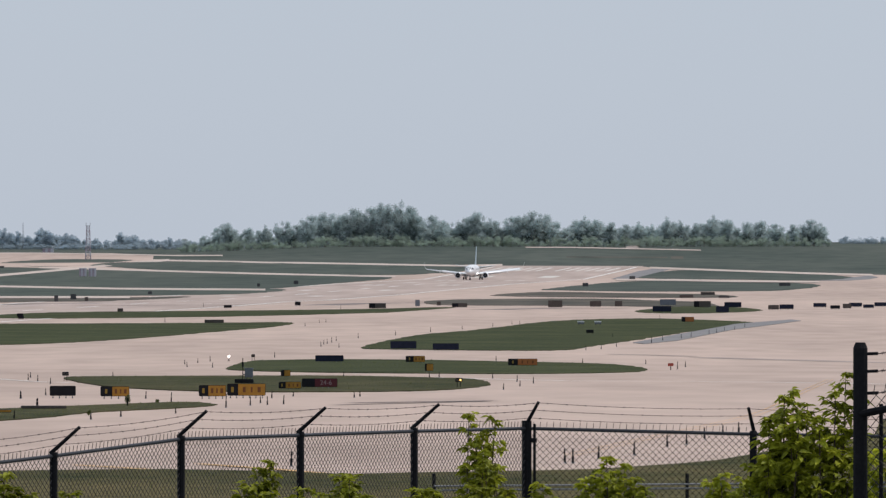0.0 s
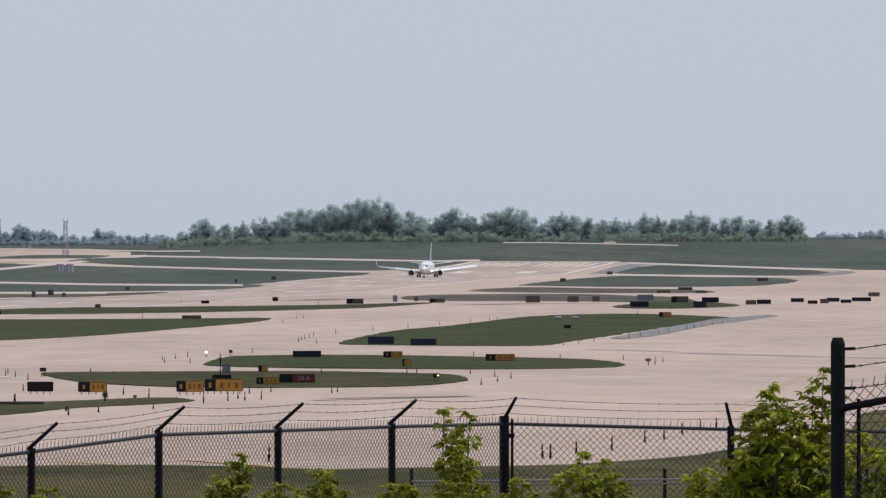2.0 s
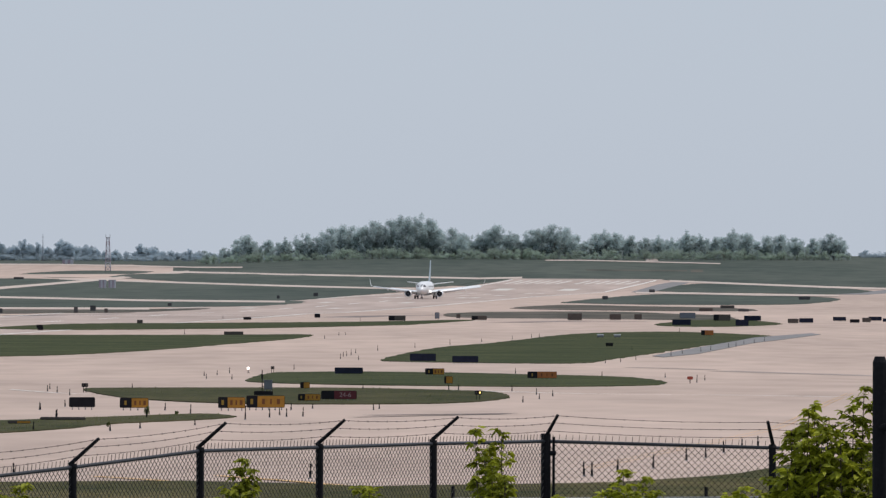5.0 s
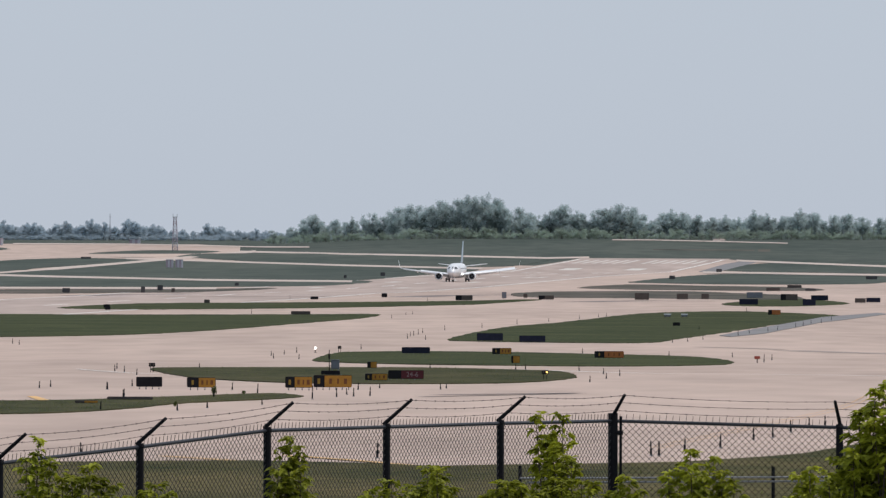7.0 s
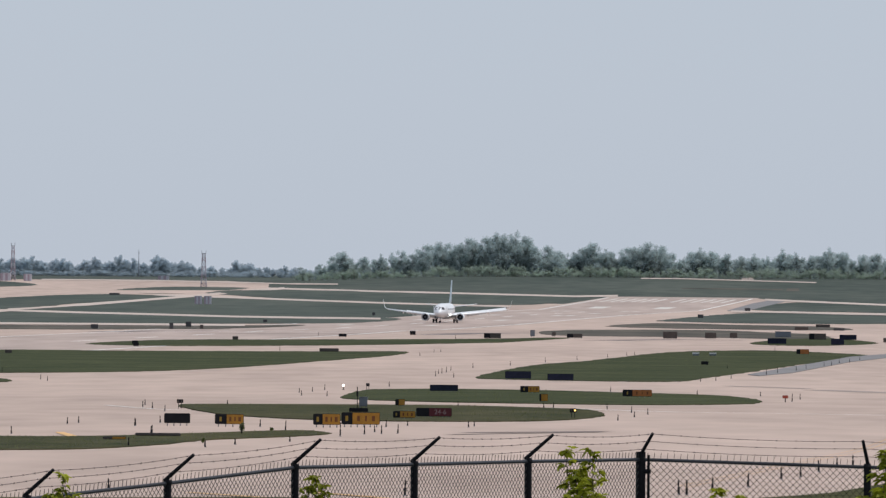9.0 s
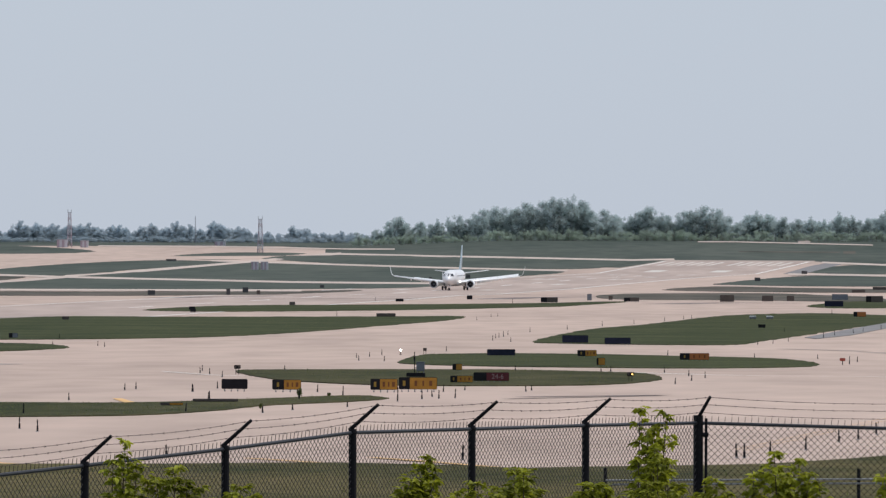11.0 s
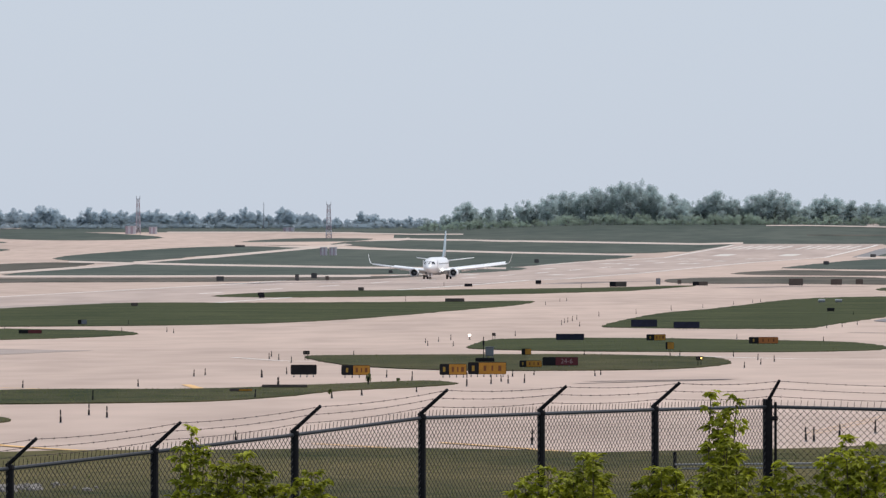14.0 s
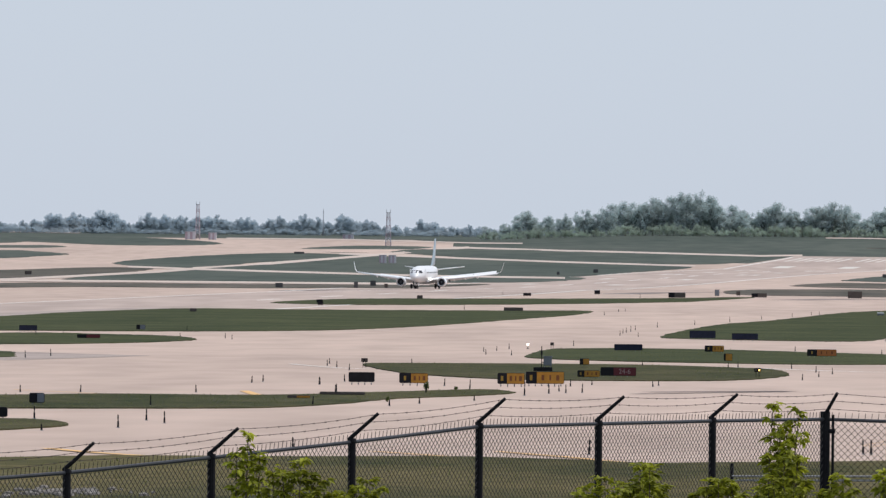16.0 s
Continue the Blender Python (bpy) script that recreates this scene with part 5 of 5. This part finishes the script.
WOOD_TOPS = [(-116.9, 6), (-107.9, 7.2), (-102.7, 10.4), (-97.6, 12.5), (-94.2, 9.3), (-88.6, 10), (-80.9, 10.7), (-73.1, 11.9), (-68, 10.1), (-61.5, 14), (-53.8, 15.3), (-47.4, 14.2), (-44.3, 11.6), (-41.2, 17), (-34.5, 17.2), (-28.1, 19.3), (-19.6, 20.1), (-15.2, 17.2), (-11.3, 13.4), (-8.2, 9.5), (-3.6, 13.6), (0.3, 11.6), (4.1, 10.5), (9.3, 12.6), (14.4, 15.4), (18.3, 13.4), (23.4, 11.6), (27.3, 9), (31.2, 13.1), (34.5, 13.6), (37.6, 14.1), (41.5, 15.4), (46.6, 14.1), (50.5, 10.8), (56.9, 9), (60.8, 11.6), (64.6, 13.6), (69.8, 12.1), (76.2, 11), (82.7, 10), (89.1, 11), (95.5, 10), (102, 13.1), (108.4, 11.6), (114.8, 10.5), (123.1, 13.9), (129, 12.1), (132.9, 9), (139.3, 11), (144.5, 11.6), (152.2, 10), (159.9, 10), (165.1, 10), (169.2, 11.8), (172.8, 9), (175.6, 3.8)]
FAR_TOPS = [(-395.4, 5.5), (-378.1, 5.1), (-366.6, 5.8), (-360.9, 6.4), (-352.3, 9.1), (-348, 8.8), (-340.8, 9.5), (-332.1, 7.3), (-327.9, 10.7), (-322.1, 9.6), (-316.3, 6), (-307.7, 6.3), (-302, 9.8), (-294.8, 9), (-286.1, 8.5), (-277.5, 8.3), (-271.8, 8.4), (-267.5, 9), (-263.1, 5.6), (-256, 8), (-251.6, 8), (-247.3, 4), (-241.6, 7.5), (-235.8, 8.7), (-228.6, 7.1), (-222.9, 9.7), (-217.1, 8.3), (-211.4, 6.4), (-204.2, 9.9), (-199.9, 7.9), (-191.3, 7.4), (-186.9, 6.3), (-176.9, 5.2), (-171.1, 4.4), (-163.9, 7.9), (-156.7, 6.6), (-148.1, 4.9), (-139.5, 5.6), (-133.7, 4.8), (204.7, 3.7), (213.9, 1.1), (218.8, 2.3), (223.7, 3.4), (228.9, 4), (234.6, 4.6)]
rng = random.Random(11)
WOOD_LABEL = "leafy green broadleaf tree at the wood edge"
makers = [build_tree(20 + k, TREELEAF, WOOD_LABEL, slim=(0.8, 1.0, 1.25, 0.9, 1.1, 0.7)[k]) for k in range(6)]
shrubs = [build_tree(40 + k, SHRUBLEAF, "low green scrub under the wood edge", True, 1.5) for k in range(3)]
# far trees and scrub wear the haze-coloured leaves
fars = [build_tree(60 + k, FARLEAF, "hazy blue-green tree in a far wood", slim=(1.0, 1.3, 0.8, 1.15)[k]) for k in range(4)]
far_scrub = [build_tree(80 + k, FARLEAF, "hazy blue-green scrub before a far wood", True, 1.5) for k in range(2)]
used = set()


def plant(kinds, x, y, h, wide):
    src = rng.choice(kinds)
    s = h / 14.0
    m = pose(x, y, land(x, y) - 0.1, 0, 0, rng.uniform(0, 360)) @ Matrix.Diagonal((s * wide, s * wide, s, 1))
    if src not in used:
        used.add(src)
        src.matrix_basis = m
    else:
        copy_thing(src, m @ Matrix.Diagonal((*[1 / k for k in src.scale], 1)))


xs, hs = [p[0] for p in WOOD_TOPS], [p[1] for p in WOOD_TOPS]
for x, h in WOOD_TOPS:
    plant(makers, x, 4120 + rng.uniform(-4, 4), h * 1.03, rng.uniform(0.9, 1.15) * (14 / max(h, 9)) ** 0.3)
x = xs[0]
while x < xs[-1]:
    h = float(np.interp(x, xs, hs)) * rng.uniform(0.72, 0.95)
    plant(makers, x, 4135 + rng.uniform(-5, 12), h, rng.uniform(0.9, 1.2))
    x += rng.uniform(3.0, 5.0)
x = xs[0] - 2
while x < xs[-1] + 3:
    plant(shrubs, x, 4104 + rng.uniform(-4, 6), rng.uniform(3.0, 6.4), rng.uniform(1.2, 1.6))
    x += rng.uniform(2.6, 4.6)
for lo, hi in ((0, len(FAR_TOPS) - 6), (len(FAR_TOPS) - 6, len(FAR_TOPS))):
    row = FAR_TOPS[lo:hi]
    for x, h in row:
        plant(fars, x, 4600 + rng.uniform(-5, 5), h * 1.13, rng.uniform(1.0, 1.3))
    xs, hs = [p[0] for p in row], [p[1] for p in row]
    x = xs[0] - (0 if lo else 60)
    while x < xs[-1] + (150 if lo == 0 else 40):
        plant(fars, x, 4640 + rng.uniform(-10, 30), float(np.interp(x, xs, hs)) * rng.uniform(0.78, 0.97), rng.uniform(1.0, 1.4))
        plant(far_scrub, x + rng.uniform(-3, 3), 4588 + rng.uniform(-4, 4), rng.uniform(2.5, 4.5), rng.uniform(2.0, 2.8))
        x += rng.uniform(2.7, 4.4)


# weeds along the near islands
WEEDS = [(-21.1, 604.0, 0.6), (-21.3, 543.0, 0.25), (-19.4, 612.5, 0.22)]
WEEDLEAF = leafy("weed_leaves", (0.08, 0.11, 0.03), (0.16, 0.18, 0.05), 0.8, 0.4)
for i, (x, y, h) in enumerate(WEEDS):
    rng = random.Random(500 + i)
    ob = thing("weed", pose(x, y, land(x, y) + 0.1), "tall dark green weed on the grass island", "weed", "weeds on the islands")
    bm = bmesh.new()
    lobes = []
    for k in range(4):
        tip = Vector((rng.uniform(-0.16, 0.16), rng.uniform(-0.16, 0.16), h * rng.uniform(0.6, 0.9)))
        tube(bm, (tip.x * 0.2, tip.y * 0.2, -0.05), tip, 0.012, 0.005, n=5)
        lobes += [(tip.x, tip.y, tip.z, h * 0.16, 1.2), (tip.x * 0.6, tip.y * 0.6, tip.z * 0.55, h * 0.2, 1.2)]
    part("stem", bm, TWIG, ob)
    v, f = clump_leaves(rng, lobes, 260, 0.05)
    tagged(raw("foliage", v, f, WEEDLEAF, ob), kind="stuff")


# ---- bushes before the fence ----
def bush(x, y, top, wide, seed, tips=None):
    """A bush of upright shoots with leafy sprigs; tips sets each shoot's offset and drop from the top."""
    rng = random.Random(seed)
    g = land(x, y)
    ob = thing("bush", pose(x, y, g), "sprouting bush with bright yellow-green spring leaves", "bush", "bushes before the fence")
    H = top - g
    stems, verts, faces = bmesh.new(), [], []
    if not tips:
        n = max(3, int(wide / 0.105))
        tips = []
        for k in range(n):
            u = (k + 0.5) / n * 2 - 1 + rng.uniform(-0.2, 0.2) / n
            tips.append((u * wide / 2, abs(u) ** 1.8 * min(0.34, wide * 0.5) + (0 if k == n // 2 else rng.uniform(0.0, 0.2))))

    def leaf(c, heading, s):
        q = (Euler((rng.uniform(-0.7, 0.35), rng.uniform(-0.7, 0.7), 0)).to_matrix())
        q = Euler((0, 0, heading)).to_matrix() @ q
        k = len(verts)
        for u, v, w in ((0, -0.1, 0), (0.5, 0.55, 0.16), (0.42, 1.2, 0.05), (0, 2.0, -0.35), (-0.42, 1.2, 0.05), (-0.5, 0.55, 0.16), (0, 0.95, -0.05)):
            verts.append(tuple(c + q @ Vector((u * s, v * s, w * s))))
        faces.extend((k + 6, k + i, k + (i + 1) % 6) for i in range(6))

    for dx, drop in tips:
        h = H - drop
        y1 = rng.uniform(-0.25, 0.25)
        p0 = Vector((dx * 0.35, y1 * 0.5, -0.1))
        p1 = Vector((dx * 0.85 + rng.uniform(-0.04, 0.04), y1, h * 0.6))
        p2 = Vector((dx, y1 + rng.uniform(-0.08, 0.08), h))
        tube(stems, p0, p1, 0.016, 0.009, n=5)
        tube(stems, p1, p2, 0.009, 0.003, n=5)
        m = int(9 + (h * 0.62) * 11)
        for k in range(m):
            t = (k + rng.random()) / m
            low = p0.lerp(p1, 0.55 + 1.1 * t) if t < 0.4 else p1.lerp(p2, (t - 0.4) / 0.6)
            a = k * 2.4 + rng.uniform(-0.6, 0.6)
            reach = rng.uniform(0.06, 0.19) * (1.15 - 0.7 * t)
            tip = low + Vector((math.cos(a) * reach, math.sin(a) * reach, reach * rng.uniform(0.2, 1.1)))
            tip.z = min(tip.z, h)
            tube(stems, low, tip, 0.004, 0.002, n=4)
            for j in range(rng.randint(8, 15)):
                c = low.lerp(tip, 0.25 + 0.8 * rng.random()) + Vector((rng.gauss(0, 0.014), rng.gauss(0, 0.014), rng.gauss(0, 0.012)))
                leaf(c, a - 1.57 + rng.uniform(-1.5, 1.5), rng.uniform(0.034, 0.068) * (1.1 - 0.3 * t))
        for j in range(8):
            leaf(p2 + Vector((0, 0, -0.02)), j * 2.4, rng.uniform(0.03, 0.05))
    part("stem", stems, TWIG, ob)
    tagged(raw("foliage", verts, faces, LEAF, ob), kind="stuff")
    return ob


BUSHES = [
    (0.46, 99, 13.06, 0.6), (-1.08, 99, 13, 0.56),
    (1.69, 98, 13.23, 0.43), (2, 98, 13.13, 0.55), (3.04, 98, 13.03, 0.55), (3.13, 80, 14.24, 0.55),
    (3.28, 80, 13.99, 1), (3.55, 80, 14.4, 0.25), (2.98, 80, 13.79, 0.5), (3.05, 80, 14.2, 0.4),
    (2.81, 80, 13.66, 0.45), (3.64, 75, 13.95, 0.42), (-5.29, 97, 13.34, 0.36), (-4.75, 97, 13.06, 0.85),
    (-4.01, 97, 12.85, 0.79), (-1.54, 98, 12.9, 0.7), (-1.05, 98, 13.02, 0.43), (-0.13, 98, 12.87, 0.67),
    (-0.3, 98, 12.88, 0.43), (1.08, 98, 12.92, 0.55), (3.98, 75, 13.93, 0.5)]
low_bushes = [bush(*b, 100 + i) for i, b in enumerate(BUSHES)]
tall_bush = bush(0.41, 100, 13.64, 0.3, 140, [(-0.14, 0.0), (0.15, 0.06), (0.0, 0.22), (-0.06, 0.32), (0.08, 0.36), (-0.16, 0.55), (0.16, 0.55), (0.02, 0.5)])
sapling = bush(-2.62, 98, 13.34, 0.3, 141, [(0.0, 0.0), (-0.08, 0.12), (0.09, 0.1), (0.02, 0.3), (-0.12, 0.36), (0.13, 0.34), (-0.04, 0.5), (0.08, 0.55)])


# ---- what moves ----
def motions():
    rows = [
    (0, 10.6, 3199.3), (1, 6.55, 3108.5), (2, 2.3, 3020.9), (3, -2.12, 2936.5), (4, -6.67, 2855.4), (5, -11.33, 2777.5),
    (6, -16.1, 2702.8), (7, -20.98, 2631.3), (8, -25.99, 2563), (9, -31.16, 2498), (10, -36.5, 2436.2), (11, -42.05, 2377.6),
    (12, -47.87, 2322.3), (13, -54, 2270.2), (14, -60.5, 2221.2), (15, -67.43, 2175.6), (16, -74.86, 2133.1)]
    walk(airliner, [(t, pose(x, y, land(x, y) + 0.07, 0, 0, -(4.0 + 0.07 * t))) for t, x, y in rows])

    # the wind in the bushes: seconds, and the lean of the shoots to the right and away in degrees, fitted to the
    # camera's view
    def sway(ob, leans):
        at = ob.matrix_basis.translation.copy()
        walk(ob, [(t, pose(at.x, at.y, at.z, -back, lean, 0)) for t, lean, back in leans])

    sway(tall_bush, [(0, 0.4, 0), (0.5, 1, 0), (1, -1, 0), (1.5, 0.7, 0), (2, -0.4, 0), (2.5, 0.2, 0), (3, -0.9, 0), (3.5, -0.4, 0), (4.6, -2, 4),
                     (5.8, -5, 10), (6, -5.2, 12), (6.5, -7.3, 14), (7, -5.4, 14), (7.5, -6.8, 16), (8, -10, 20), (8.5, -5.7, 16), (9, -4.5, 10),
                     (9.5, -1.8, 5), (10, -1.6, 3), (10.2, -1.6, 3), (11.2, 1, 1), (12.3, 2.7, 0), (12.5, 2, 0), (13, 2.1, 0), (13.5, 0.9, 0),
                     (14, 0.7, 0), (14.5, -0.2, 0), (15, -2.1, 2), (15.5, 0.9, 0), (16, 2.1, 0)])
    sway(sapling, [(0, 25, 6), (0.5, 27, 6), (1, 27, 6), (1.5, 23, 6), (2, 23, 6), (2.5, 26, 6), (3, 29, 6), (3.5, 27, 6), (4.6, 14, 4),
                   (5.8, 3, 0), (6, 3.4, 0), (6.5, -0.8, 0), (7, 1, 0), (7.5, 1, 4), (8, 0.6, 9), (8.5, 0.8, 9), (9, 0, 9), (9.5, 0.4, 9), (10, 0.8, 6),
                   (10.2, 0.8, 6), (11.2, 28, 22), (12.3, 46, 40), (13, 49, 40), (13.5, 50, 40), (14, 47, 40), (14.5, 48, 40), (15.3, 49, 40), (16, 47, 40)])
    for i, ob in enumerate(low_bushes):
        beat = random.Random(300 + i)
        sway(ob, [(0.8 * k, beat.uniform(-0.9, 0.9), 0) for k in range(21)])


motions()
